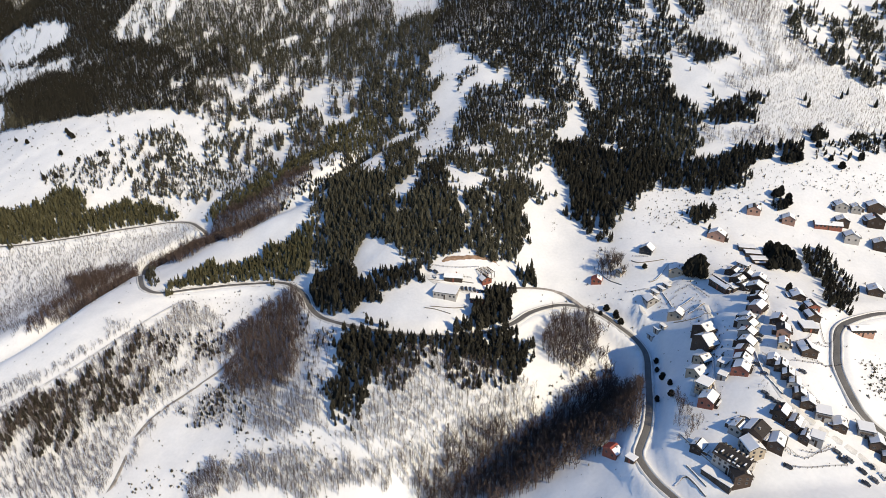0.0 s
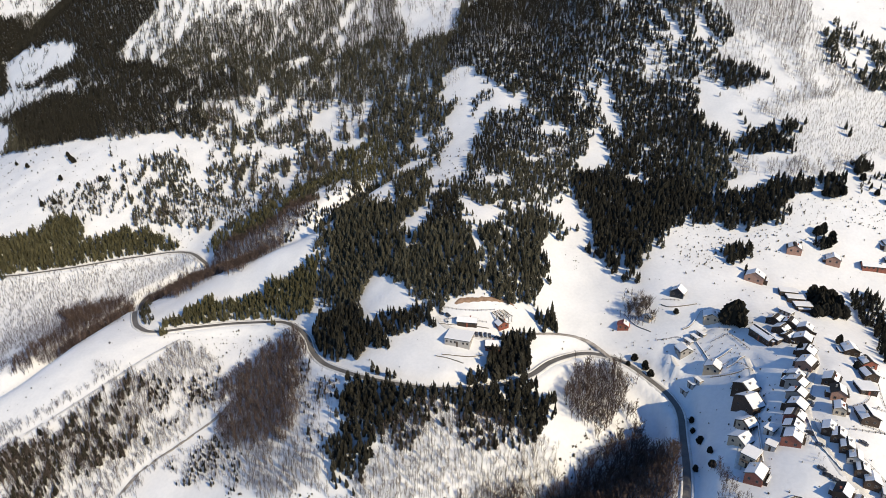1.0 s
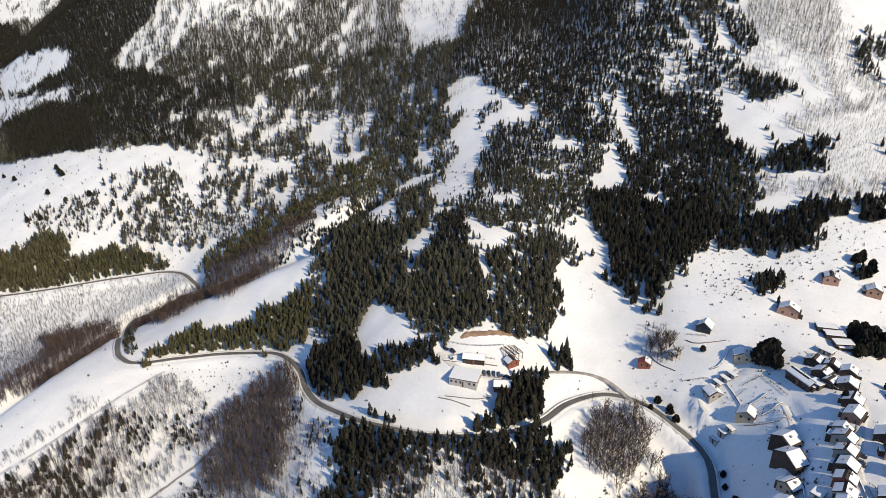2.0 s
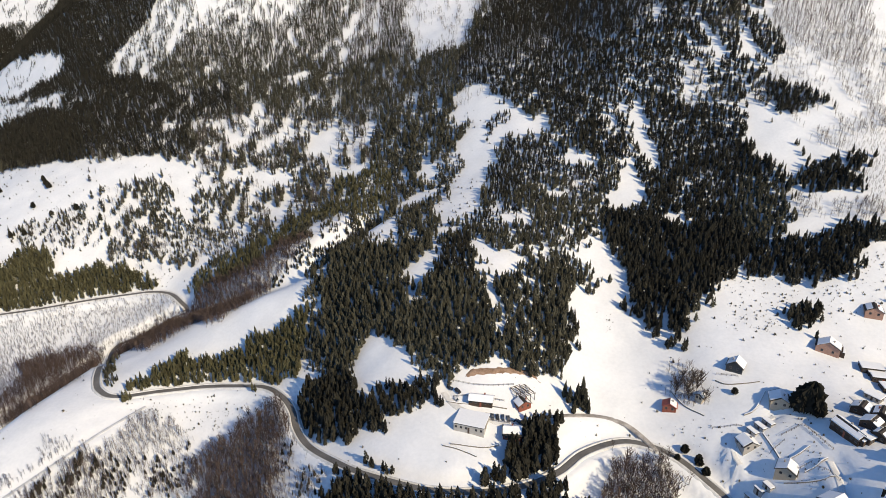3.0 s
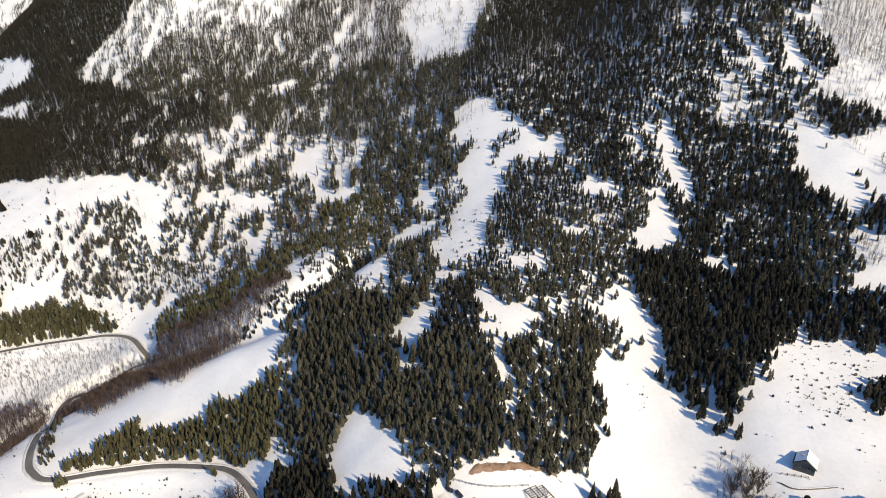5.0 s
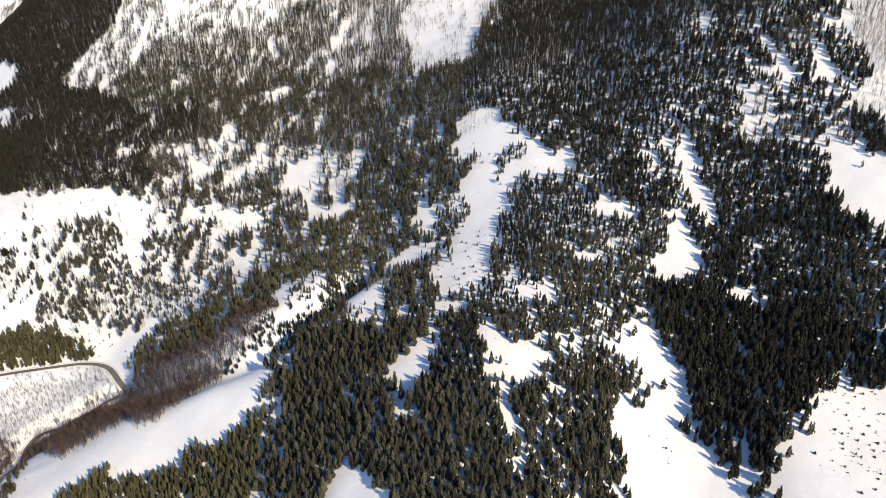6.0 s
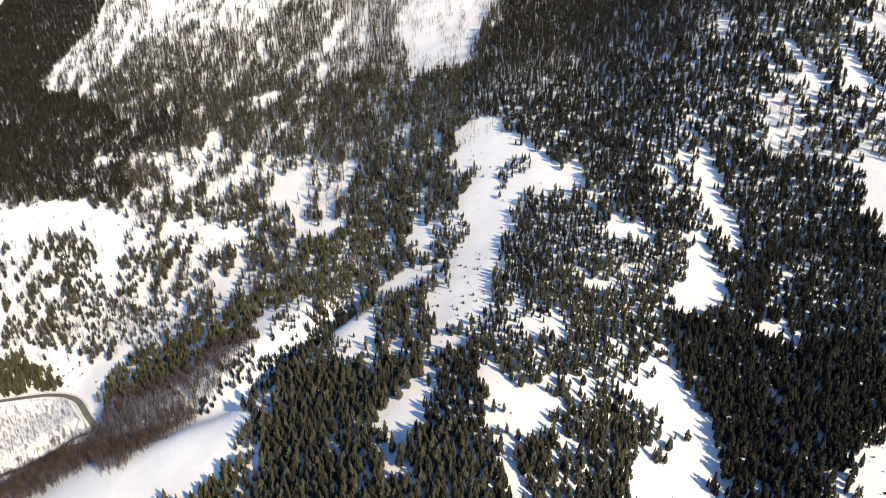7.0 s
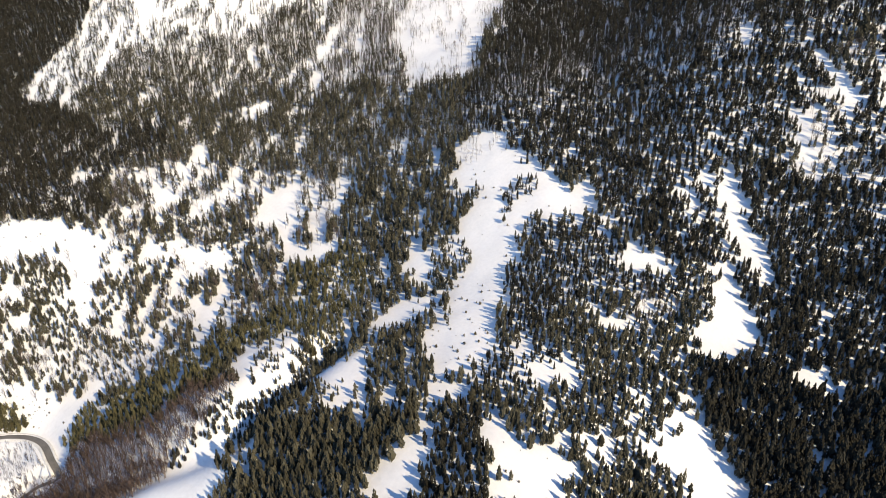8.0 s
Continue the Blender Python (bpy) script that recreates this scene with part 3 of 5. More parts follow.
def bare_shape(rng, limbs, spread, twigs=3, stout=1.0):
    """A leafless tree of height 1: trunk, rising limbs and thin twigs."""
    v, f, m = [], [], []

    def spike(a, b, w):
        a, b = Vector(a), Vector(b)
        side = (b - a).cross(Vector((rng.uniform(-1, 1), rng.uniform(-1, 1), 0.3))).normalized() * w
        k = len(v)
        v.extend((tuple(a - side), tuple(a + side), tuple(b)))
        f.append((k, k + 1, k + 2))
        m.append(0)
    for a in (0, 2.1, 4.2):
        k = len(v)
        v.extend(((0.014 * math.cos(a), 0.014 * math.sin(a), -0.03), (0.014 * math.cos(a + 2.1), 0.014 * math.sin(a + 2.1), -0.03), (0, 0, 0.95)))
        f.append((k, k + 1, k + 2))
        m.append(0)
    for i in range(limbs):
        z = 0.22 + 0.62 * i / limbs + rng.uniform(-0.03, 0.03)
        a = i * 2.4 + rng.uniform(-0.5, 0.5)
        l = spread * (1.15 - z) * rng.uniform(0.7, 1.2)
        end = Vector((l * math.cos(a), l * math.sin(a), z + l * rng.uniform(1.2, 2.2)))
        spike((0, 0, z), end, 0.012 * stout)
        for t in range(twigs):
            s = rng.uniform(0.3, 0.9)
            p = Vector((0, 0, z)).lerp(end, s)
            q = p + Vector((rng.uniform(-1, 1), rng.uniform(-1, 1), rng.uniform(0.5, 1.4))) * 0.11
            spike(p, q, 0.008 * stout)
    return np.array(v), np.array(f), np.array(m)


def planted(name, spots, heights, shapes, mats, rng, label, category, wide=(0.85, 1.2)):
    """Many trees in one mesh."""
    vs, fs, ms, ts, base = [], [], [], [], 0
    z = ground(spots[:, 0], spots[:, 1])
    pick = rng.randint(len(shapes), size=len(spots))
    for s, (v, f, m) in enumerate(shapes):
        k = np.nonzero(pick == s)[0]
        if not len(k):
            continue
        turn, h = rng.rand(len(k)) * 6.283, heights[k]
        w = h * rng.uniform(wide[0], wide[1], len(k))
        lean = rng.normal(0, 0.03, (len(k), 2))
        c, d = np.cos(turn)[:, None], np.sin(turn)[:, None]
        x = (v[None, :, 0] * c - v[None, :, 1] * d) * w[:, None] + spots[k, 0, None] + lean[:, :1] * v[None, :, 2] * h[:, None]
        y = (v[None, :, 0] * d + v[None, :, 1] * c) * w[:, None] + spots[k, 1, None] + lean[:, 1:] * v[None, :, 2] * h[:, None]
        zz = v[None, :, 2] * h[:, None] + z[k, None]
        vs.append(np.stack([x, y, zz], 2).reshape(-1, 3))
        fs.append((f[None] + base + (np.arange(len(k)) * len(v))[:, None, None]).reshape(-1, 3))
        ms.append(np.tile(m, len(k)))
        ts.append(np.repeat(rng.rand(len(k)), len(v)))
        base += len(v) * len(k)
    ob = mesh_object(name, np.concatenate(vs), np.concatenate(fs), mats, None, np.concatenate(ms), tint=np.concatenate(ts))
    return tagged(ob, label, category, kind="stuff")


def inside(x, y, ring):
    hit = np.zeros(len(x), bool)
    for (ax, ay), (bx, by) in zip(ring, ring[1:] + ring[:1]):
        if ay == by:
            continue
        cross = ((ay > y) != (by > y)) & (x < (bx - ax) * (y - ay) / (by - ay) + ax)
        hit ^= cross
    return hit


# land cover: what grows where, how dense (0 to 1), how high, and the edge of the stand; a later stand replaces an earlier one
STANDS = []


def stand(name, kind, dense, high, *edge):
    STANDS.append((name, kind, dense, high, list(edge)))


stand("summit forest", "pine", 0.82, 13, (-1080, 1560), (500, 1560), (500, 860), (360, 815), (276, 768), (216, 720), (120, 720), (-60, 840), (-180, 960), (-360, 1030), (-540, 1200), (-1080, 1260))
stand("upper forest", "pine", 0.8, 9, (-905, 1464), (217, 755), (208, 708), (213, 665), (211, 629), (224, 581), (221, 552), (215, 533), (188, 517), (167, 506), (148, 478), (132, 459), (124, 446), (116, 448), (111, 463), (104, 475), (101, 503), (100, 534), (100, 513), (79, 489), (62, 474), (61, 435), (49, 423), (27, 431), (-13, 423), (-39, 440), (-62, 455), (-79, 452), (-100, 466), (-111, 507), (-110, 542), (-152, 571), (-220, 629), (-272, 662), (-323, 772), (-441, 792), (-505, 800), (-571, 829))
stand("open valley floor", "scrub", 0.015, 1.4, (-477, 600), (-257, 609), (-239, 588), (-121, 557), (-101, 461), (-63, 392), (-38, 371), (44, 381), (93, 455), (340, 484), (198, 219), (-291, 300))
stand("bare slope under the road", "bare", 0.85, 4, (-467, 583), (-371, 594), (-305, 614), (-257, 609), (-232, 583), (-286, 560), (-309, 500), (-320, 442), (-372, 433))
stand("gully wood", "brown", 1.0, 8, (-326, 436), (-324, 467), (-306, 498), (-295, 548), (-277, 561), (-263, 484), (-278, 448), (-308, 452), (-316, 433))
stand("lane bushes", "bare", 1.0, 5, (-328, 367), (-308, 376), (-270, 384), (-249, 413), (-233, 425), (-233, 409), (-250, 385), (-281, 370), (-299, 358), (-315, 344))
stand("bushes by the lane", "bare", 0.9, 4, (-251, 420), (-238, 430), (-234, 418), (-245, 412))
stand("mixed slope", "bare", 0.95, 6, (-291, 300), (-308, 333), (-298, 356), (-265, 369), (-237, 400), (-216, 421), (-210, 440), (-172, 458), (-158, 404), (-161, 389), (-184, 358), (-191, 335), (-196, 308), (-202, 297))
stand("slope pines", "mix", 0.85, 8, (-297, 311), (-312, 340), (-295, 350), (-265, 369), (-236, 398), (-218, 421), (-204, 402), (-196, 371), (-220, 353), (-239, 332), (-258, 320))
stand("scattered low pines", "mix", 0.7, 6, (-209, 411), (-167, 440), (-154, 393), (-189, 375))
stand("low bushes over the lane", "scrub", 0.5, 2.2, (-174, 464), (-105, 447), (-135, 456), (-153, 438), (-178, 449))
stand("brown wood", "brown", 1.0, 9, (-162, 410), (-145, 428), (-133, 450), (-107, 437), (-92, 395), (-95, 368), (-101, 348), (-132, 355), (-150, 367))
stand("bush bank", "mix", 0.9, 5, (-181, 350), (-174, 364), (-151, 372), (-128, 354), (-122, 330), (-145, 330))
stand("bare bank", "bare", 0.9, 7, (-133, 357), (-96, 347), (-71, 328), (-66, 315), (-97, 315), (-124, 330))
stand("bank pines", "mix", 0.8, 5, (-109, 420), (-90, 397), (-69, 373), (-63, 332), (-75, 334), (-88, 347), (-100, 349), (-95, 368))
stand("light bare wood", "bare", 1.0, 7, (-64, 313), (-49, 320), (-39, 331), (-8, 338), (27, 329), (62, 334), (48, 325), (23, 316), (-7, 310), (-34, 306))
stand("wood below the track", "bare", 1.0, 8, (-127, 290), (-131, 303), (-118, 310), (-75, 303), (-34, 302), (3, 309), (34, 322), (62, 331), (40, 315), (6, 297), (-1, 288))
stand("field bushes", "scrub", 0.3, 1.8, (-191, 300), (-182, 310), (-154, 310), (-148, 291), (-202, 297))
stand("field bushes", "scrub", 0.3, 1.8, (-139, 323), (-123, 316), (-120, 302), (-132, 300))
stand("brown bush", "brown", 1.0, 8, (-150, 292), (-149, 308), (-139, 314), (-129, 299), (-132, 290))
stand("dark ravine", "brown", 1.0, 11, (-14, 287), (1, 304), (23, 315), (51, 320), (83, 333), (111, 350), (113, 310), (105, 275), (91, 279), (66, 271), (45, 264))
stand("ravine rim", "scrub", 0.35, 3, (40, 315), (59, 331), (101, 355), (116, 352), (80, 333), (61, 320))
stand("lower pines", "fir", 1.0, 11, (-67, 383), (-49, 375), (-33, 361), (-1, 352), (25, 367), (52, 367), (54, 347), (50, 338), (38, 333), (29, 335), (-1, 334), (-28, 337), (-43, 333), (-49, 320), (-66, 320), (-71, 337), (-62, 341))
stand("lower pines thin", "mix", 1.0, 8, (-46, 332), (-29, 345), (31, 344), (46, 332), (23, 329), (-11, 334))
stand("left pine block", "olive", 1.0, 11.9, (-492, 632), (-457, 636), (-424, 642), (-397, 636), (-373, 650), (-362, 626), (-340, 637), (-310, 636), (-277, 624), (-278, 621), (-334, 614), (-385, 601), (-435, 587), (-469, 587))
stand("snow gap in the block", "open", 0, 0, (-369, 632), (-364, 650), (-353, 644), (-354, 630))
stand("left snowfield", "scrub", 0.06, 3, (-717, 967), (-498, 788), (-428, 796), (-330, 778), (-262, 748), (-232, 677), (-296, 685), (-359, 687), (-381, 664), (-435, 660), (-511, 659))
stand("far left forest", "fir", 1.0, 9, (-895, 1311), (-849, 1347), (-476, 1050), (-470, 1002), (-419, 926), (-496, 931), (-583, 945), (-668, 994), (-777, 1071), (-857, 1238))
stand("far left clearing", "pine", 0.06, 6, (-681, 1116), (-588, 1071), (-561, 1038), (-579, 1022), (-632, 1052))
stand("far left clearing", "pine", 0.25, 7, (-782, 1083), (-708, 1074), (-649, 1042), (-597, 992), (-539, 993), (-508, 985), (-507, 959), (-558, 970), (-616, 971), (-672, 1002))
stand("far left snow", "pine", 0.34, 8, (-477, 995), (-437, 1039), (-373, 1024), (-389, 986), (-400, 944), (-444, 939))
stand("right thin slope", "fir", 0.65, 11, (185, 726), (241, 702), (237, 663), (213, 646), (224, 586), (228, 548), (208, 579), (181, 612), (163, 659))
stand("right upper slope", "bare", 0.6, 6, (236, 704), (332, 682), (324, 641), (347, 606), (380, 570), (356, 518), (250, 519), (216, 539), (222, 579), (210, 654))
stand("scrub slope", "bare", 1.0, 3, (270, 589), (382, 606), (365, 537), (329, 528), (255, 534))
stand("streaked slope", "pine", 0.42, 10, (332, 682), (447, 659), (406, 566), (362, 570), (346, 602), (324, 641))
stand("grey thicket", "bare", 0.9, 6, (230, 665), (240, 688), (259, 689), (256, 656))
stand("slope clump", "fir", 1.0, 9, (230, 655), (245, 663), (271, 634), (272, 619), (239, 626), (230, 642))
stand("slope clump", "fir", 0.8, 11, (236, 581), (262, 571), (255, 537), (236, 543), (228, 567))
stand("black wood", "fir", 1.0, 9, (175, 510), (201, 518), (229, 511), (231, 485), (212, 477), (200, 477), (178, 495))
stand("black wood", "fir", 1.0, 9, (181, 460), (196, 471), (201, 458), (188, 447))
stand("meadow bushes", "scrub", 0.3, 1.4, (162, 501), (182, 494), (206, 472), (233, 476), (263, 492), (266, 476), (218, 458), (174, 449), (160, 474))
stand("edge clumps", "fir", 0.9, 7, (269, 513), (285, 511), (281, 497), (269, 497))
stand("edge clumps", "fir", 0.9, 6, (293, 522), (308, 528), (309, 520), (292, 511))
stand("edge clumps", "fir", 0.9, 7, (305, 507), (321, 512), (354, 518), (382, 519), (376, 504), (317, 499))
stand("edge clumps", "fir", 0.9, 6, (241, 508), (258, 505), (259, 500), (244, 506))
stand("edge clumps", "fir", 0.7, 6, (288, 499), (304, 501), (304, 494), (292, 496))
stand("upper left snow", "pine", 0.15, 8, (-992, 1541), (-788, 1478), (-642, 1193), (-823, 1362), (-868, 1334))
stand("far left forest", "fir", 1.0, 9, (-880, 1353), (-674, 1230), (-810, 1522), (-439, 1102), (-427, 1043), (-462, 1013), (-473, 983), (-516, 994), (-592, 1082), (-674, 1128), (-810, 1235))
stand("far left clearing", "pine", 0.06, 6, (-800, 1219), (-666, 1114), (-573, 1063), (-554, 1030), (-584, 1028), (-623, 1032), (-705, 1073))
stand("far left clearing", "pine", 0.2, 6, (-680, 1032), (-615, 1018), (-533, 979), (-518, 988), (-495, 953), (-528, 953), (-594, 982))
stand("far left wood", "fir", 0.97, 9, (-456, 1106), (-404, 1078), (-448, 1016), (-475, 988), (-423, 955), (-386, 933), (-336, 889), (-445, 922), (-488, 937), (-516, 994), (-473, 983), (-465, 1022))
stand("dark band", "fir", 1.0, 9, (-667, 1011), (-594, 982), (-503, 937), (-446, 925), (-336, 889), (-261, 872), (-254, 849), (-312, 843), (-286, 771), (-345, 779), (-408, 788), (-472, 794), (-537, 830))
stand("open left", "scrub", 0.06, 3, (-529, 818), (-470, 791), (-433, 791), (-355, 777), (-290, 767), (-275, 739), (-261, 713), (-316, 709), (-370, 714), (-413, 696), (-445, 695))
stand("sparse left", "thin", 0.6, 7, (-445, 695), (-412, 693), (-384, 722), (-361, 717), (-331, 734), (-275, 739), (-247, 665), (-263, 637), (-290, 644), (-344, 659), (-370, 653), (-431, 674))
stand("left gaps", "open", 0, 0, (-360, 710), (-331, 727), (-311, 691), (-344, 680))
stand("left gaps", "open", 0, 0, (-287, 708), (-265, 710), (-250, 665), (-260, 667))
stand("left gaps", "scrub", 0.15, 3, (-332, 654), (-286, 654), (-263, 637), (-261, 619), (-277, 631), (-313, 644))
stand("left pine block", "olive", 1.0, 11.9, (-416, 653), (-378, 654), (-354, 627), (-338, 640), (-309, 640), (-278, 630), (-273, 623), (-302, 616), (-363, 603), (-386, 598))
stand("snow gap in the block", "open", 0, 0, (-366, 626), (-369, 643), (-350, 646), (-351, 634))
stand("bare slope under the road", "bare", 0.85, 4, (-382, 591), (-360, 599), (-300, 612), (-252, 608), (-224, 580), (-229, 574), (-262, 578), (-294, 559), (-333, 553), (-355, 548))
stand("gully wood", "brown", 1.0, 8, (-346, 536), (-331, 550), (-287, 555), (-271, 572), (-251, 588), (-224, 572), (-198, 525), (-224, 514), (-288, 546), (-294, 524), (-297, 502), (-308, 488))
stand("meadow", "open", 0, 0, (-230, 473), (-242, 510), (-222, 522), (-203, 533), (-182, 531), (-166, 550), (-117, 540), (-110, 511), (-126, 508), (-146, 501), (-170, 499), (-192, 498), (-199, 475), (-208, 467), (-225, 468))
stand("olive strip", "olive", 1.0, 10.5, (-224, 466), (-207, 478), (-193, 496), (-168, 495), (-144, 501), (-121, 506), (-108, 508), (-103, 470), (-107, 461), (-136, 468), (-171, 472), (-201, 466), (-219, 462))
stand("thin strip", "pine", 0.32, 8, (-121, 557), (-108, 567), (-96, 515), (-96, 483), (-106, 496))
stand("dark block", "fir", 1.0, 11.5, (-100, 437), (-97, 450), (-79, 455), (-64, 439), (-50, 414), (-43, 398), (-69, 399), (-98, 416))
stand("centre block", "pine", 0.93, 11, (-107, 567), (-84, 555), (-25, 542), (0, 525), (3, 496), (9, 479), (23, 480), (21, 430), (1, 430), (-30, 439), (-37, 453), (-57, 466), (-61, 451), (-81, 459), (-98, 479), (-97, 515))
stand("notch", "open", 0, 0, (-64, 454), (-57, 466), (-40, 452), (-26, 426), (-28, 420), (-50, 423), (-54, 418), (-60, 431))
stand("strip wood", "fir", 1.0, 10, (-53, 423), (-45, 426), (-29, 424), (-15, 418), (-13, 416), (-28, 410), (-44, 409), (-52, 418))
stand("centre thin", "pine", 0.55, 10, (16, 496), (41, 499), (52, 487), (51, 469), (46, 451), (20, 446), (15, 473))
stand("centre slope wood", "pine", 0.86, 11, (41, 539), (94, 550), (77, 526), (79, 494), (65, 477), (61, 450), (49, 427), (27, 429), (20, 446), (46, 451), (51, 473), (52, 487), (41, 499))
stand("centre snow", "open", 0, 0, (3, 526), (17, 523), (37, 516), (37, 498), (24, 489), (12, 496))
stand("centre meadow", "open", 0, 0, (60, 472), (72, 491), (89, 501), (81, 510), (72, 516), (73, 528), (94, 545), (99, 520), (102, 488), (106, 463), (111, 448), (104, 433), (92, 415), (84, 412), (68, 413), (62, 425), (52, 427), (61, 452))
stand("meadow bushes", "scrub", 0.4, 1.0, (79, 477), (88, 478), (85, 467), (78, 469))
stand("right dark forest", "fir", 0.95, 11, (100, 565), (190, 536), (184, 516), (169, 499), (144, 478), (134, 468), (130, 451), (120, 444), (115, 456), (105, 462), (100, 492), (98, 528))
stand("dark right wood", "fir", 1.0, 9, (183, 519), (207, 520), (247, 516), (230, 475), (200, 484), (193, 496), (179, 502))
stand("dark right clump", "fir", 1.0, 8, (181, 461), (199, 460), (201, 452), (186, 445), (180, 452))
stand("slope bushes", "scrub", 0.3, 1.4, (169, 494), (189, 493), (200, 477), (186, 464), (181, 446), (158, 451), (155, 470))
stand("pine slope", "pine", 0.8, 9, (-289, 920), (-203, 905), (-153, 916), (-123, 967), (-61, 891), (-11, 837), (-18, 782), (-6, 761), (-21, 744), (-9, 707), (-15, 687), (-57, 685), (-93, 720), (-104, 788), (-126, 809), (-259, 842), (-332, 893))
stand("bright band", "pine", 0.34, 8, (-430, 1100), (-287, 1106), (-158, 1109), (-170, 1068), (-204, 1080), (-223, 1052), (-244, 1036), (-265, 1025), (-280, 1036), (-313, 1043), (-327, 1028), (-325, 1004), (-360, 1019), (-382, 1011), (-383, 983), (-400, 980), (-392, 941), (-421, 957), (-452, 969), (-482, 995), (-473, 1010), (-456, 1032), (-441, 1058))
stand("band forest", "pine", 0.86, 9, (-325, 1004), (-311, 1038), (-264, 1023), (-222, 1049), (-153, 1077), (-157, 1028), (-153, 960), (-157, 924), (-179, 913), (-204, 908), (-232, 912), (-262, 907), (-288, 918), (-318, 923), (-352, 936), (-380, 935), (-380, 976), (-380, 1005), (-359, 1016))
stand("streaked wood", "thin", 0.85, 8, (-156, 1098), (-65, 1075), (-84, 1020), (-70, 926), (-55, 876), (-106, 921), (-137, 918), (-153, 916), (-150, 958), (-151, 1026))
stand("bright streak", "pine", 0.1, 7, (-144, 1045), (-146, 1005), (-145, 938), (-154, 919), (-161, 944), (-159, 989), (-156, 1028))
stand("bright streak", "pine", 0.15, 7, (-235, 1005), (-230, 1018), (-215, 972), (-222, 965))
stand("bright streak", "pine", 0.2, 7, (-230, 914), (-195, 916), (-189, 933), (-188, 907), (-215, 891))
stand("top clearing", "bare", 0.35, 5, (-84, 1020), (-66, 1081), (33, 1030), (18, 973), (3, 901), (-3, 857), (-26, 859), (-50, 869), (-62, 901), (-69, 944), (-78, 962))
stand("dark upper wood", "fir", 0.9, 9, (-554, 1003), (-491, 968), (-398, 912), (-332, 893), (-290, 908), (-261, 846), (-308, 840), (-328, 818), (-283, 774), (-344, 778), (-371, 776), (-405, 783))
stand("small clearing", "open", 0, 0, (-346, 825), (-336, 834), (-311, 830), (-313, 819), (-333, 815))
stand("streaks", "thin", 0.5, 10, (-308, 839), (-259, 842), (-197, 829), (-126, 808), (-102, 774), (-90, 714), (-93, 697), (-128, 673), (-151, 652), (-178, 646), (-216, 632), (-255, 633), (-297, 643), (-319, 643), (-409, 789), (-344, 778), (-283, 774), (-291, 802))
stand("streak snow", "scrub", 0.04, 3, (-405, 783), (-373, 779), (-320, 775), (-272, 748), (-271, 729), (-254, 680), (-264, 684), (-289, 729), (-323, 738), (-345, 731), (-372, 732))
stand("streak snow", "open", 0, 0, (-268, 814), (-250, 816), (-233, 785), (-244, 779), (-260, 791))
stand("streak snow", "scrub", 0.05, 3, (-221, 751), (-180, 741), (-169, 719), (-197, 718), (-216, 730))
stand("streak snow", "open", 0, 0, (-131, 729), (-99, 721), (-94, 708), (-114, 708), (-128, 716))
stand("streak snow", "pine", 0.08, 6, (-163, 789), (-151, 795), (-130, 783), (-132, 752), (-152, 746), (-166, 760))
stand("streak clumps", "pine", 0.8, 7, (-234, 774), (-190, 776), (-185, 758), (-215, 758), (-230, 762))
stand("streak clumps", "pine", 0.75, 7, (-327, 730), (-300, 734), (-277, 703), (-269, 677), (-305, 695))
stand("streak clumps", "pine", 0.7, 7, (-264, 720), (-244, 722), (-227, 690), (-241, 675))
stand("streak clumps", "pine", 0.7, 7, (-174, 735), (-146, 726), (-142, 711), (-167, 714))
stand("streak clumps", "thin", 0.85, 7, (-293, 679), (-243, 672), (-193, 664), (-186, 632), (-226, 637), (-280, 653))
stand("ravine olive", "olive", 0.82, 8, (-231, 604), (-229, 620), (-201, 624), (-170, 637), (-150, 651), (-120, 668), (-124, 699), (-93, 719), (-67, 692), (-63, 637), (-74, 625), (-86, 611), (-94, 622), (-109, 631), (-128, 626), (-136, 611), (-137, 590), (-156, 583), (-164, 570), (-186, 575))
stand("ravine brown", "brown", 1.0, 8, (-228, 576), (-223, 581), (-207, 591), (-164, 571), (-142, 588), (-124, 590), (-122, 574), (-123, 567), (-140, 564), (-154, 561), (-144, 549), (-154, 540), (-179, 548), (-218, 562))
stand("snow by the ravine", "scrub", 0.2, 3, (-212, 568), (-211, 587), (-202, 582), (-201, 570), (-200, 560))
stand("ravine dark pines", "fir", 0.8, 6, (-149, 563), (-124, 578), (-102, 592), (-86, 611), (-77, 576), (-97, 584), (-96, 561), (-109, 564), (-122, 561), (-138, 558), (-144, 549))
stand("ravine snow", "pine", 0.15, 6, (-133, 610), (-121, 626), (-102, 628), (-93, 607), (-101, 589), (-113, 584), (-119, 574))
stand("ravine snow", "pine", 0.15, 6, (-85, 600), (-60, 607), (-54, 594), (-59, 555), (-63, 548), (-86, 547), (-89, 558), (-75, 558))
stand("meadow tip", "open", 0, 0, (-160, 536), (-141, 543), (-126, 555), (-119, 561), (-117, 556), (-112, 531), (-112, 523))
stand("centre block", "pine", 0.92, 11, (-117, 557), (-88, 552), (-61, 550), (-38, 529), (-33, 528), (-41, 511), (-44, 506), (-100, 520), (-111, 522))
stand("thin strip", "pine", 0.3, 7, (-118, 557), (-113, 565), (-104, 542), (-94, 527), (-104, 525))
stand("mixed wood", "pine", 0.76, 8, (-70, 675), (-22, 686), (-14, 687), (-13, 659), (-19, 618), (-29, 596), (-22, 575), (-25, 549), (-38, 544), (-56, 549), (-62, 557), (-54, 589), (-58, 635))
stand("wood streaks", "pine", 0.1, 5, (-55, 623), (-49, 641), (-30, 643), (-17, 651), (-17, 640), (-31, 621), (-43, 618), (-48, 609))
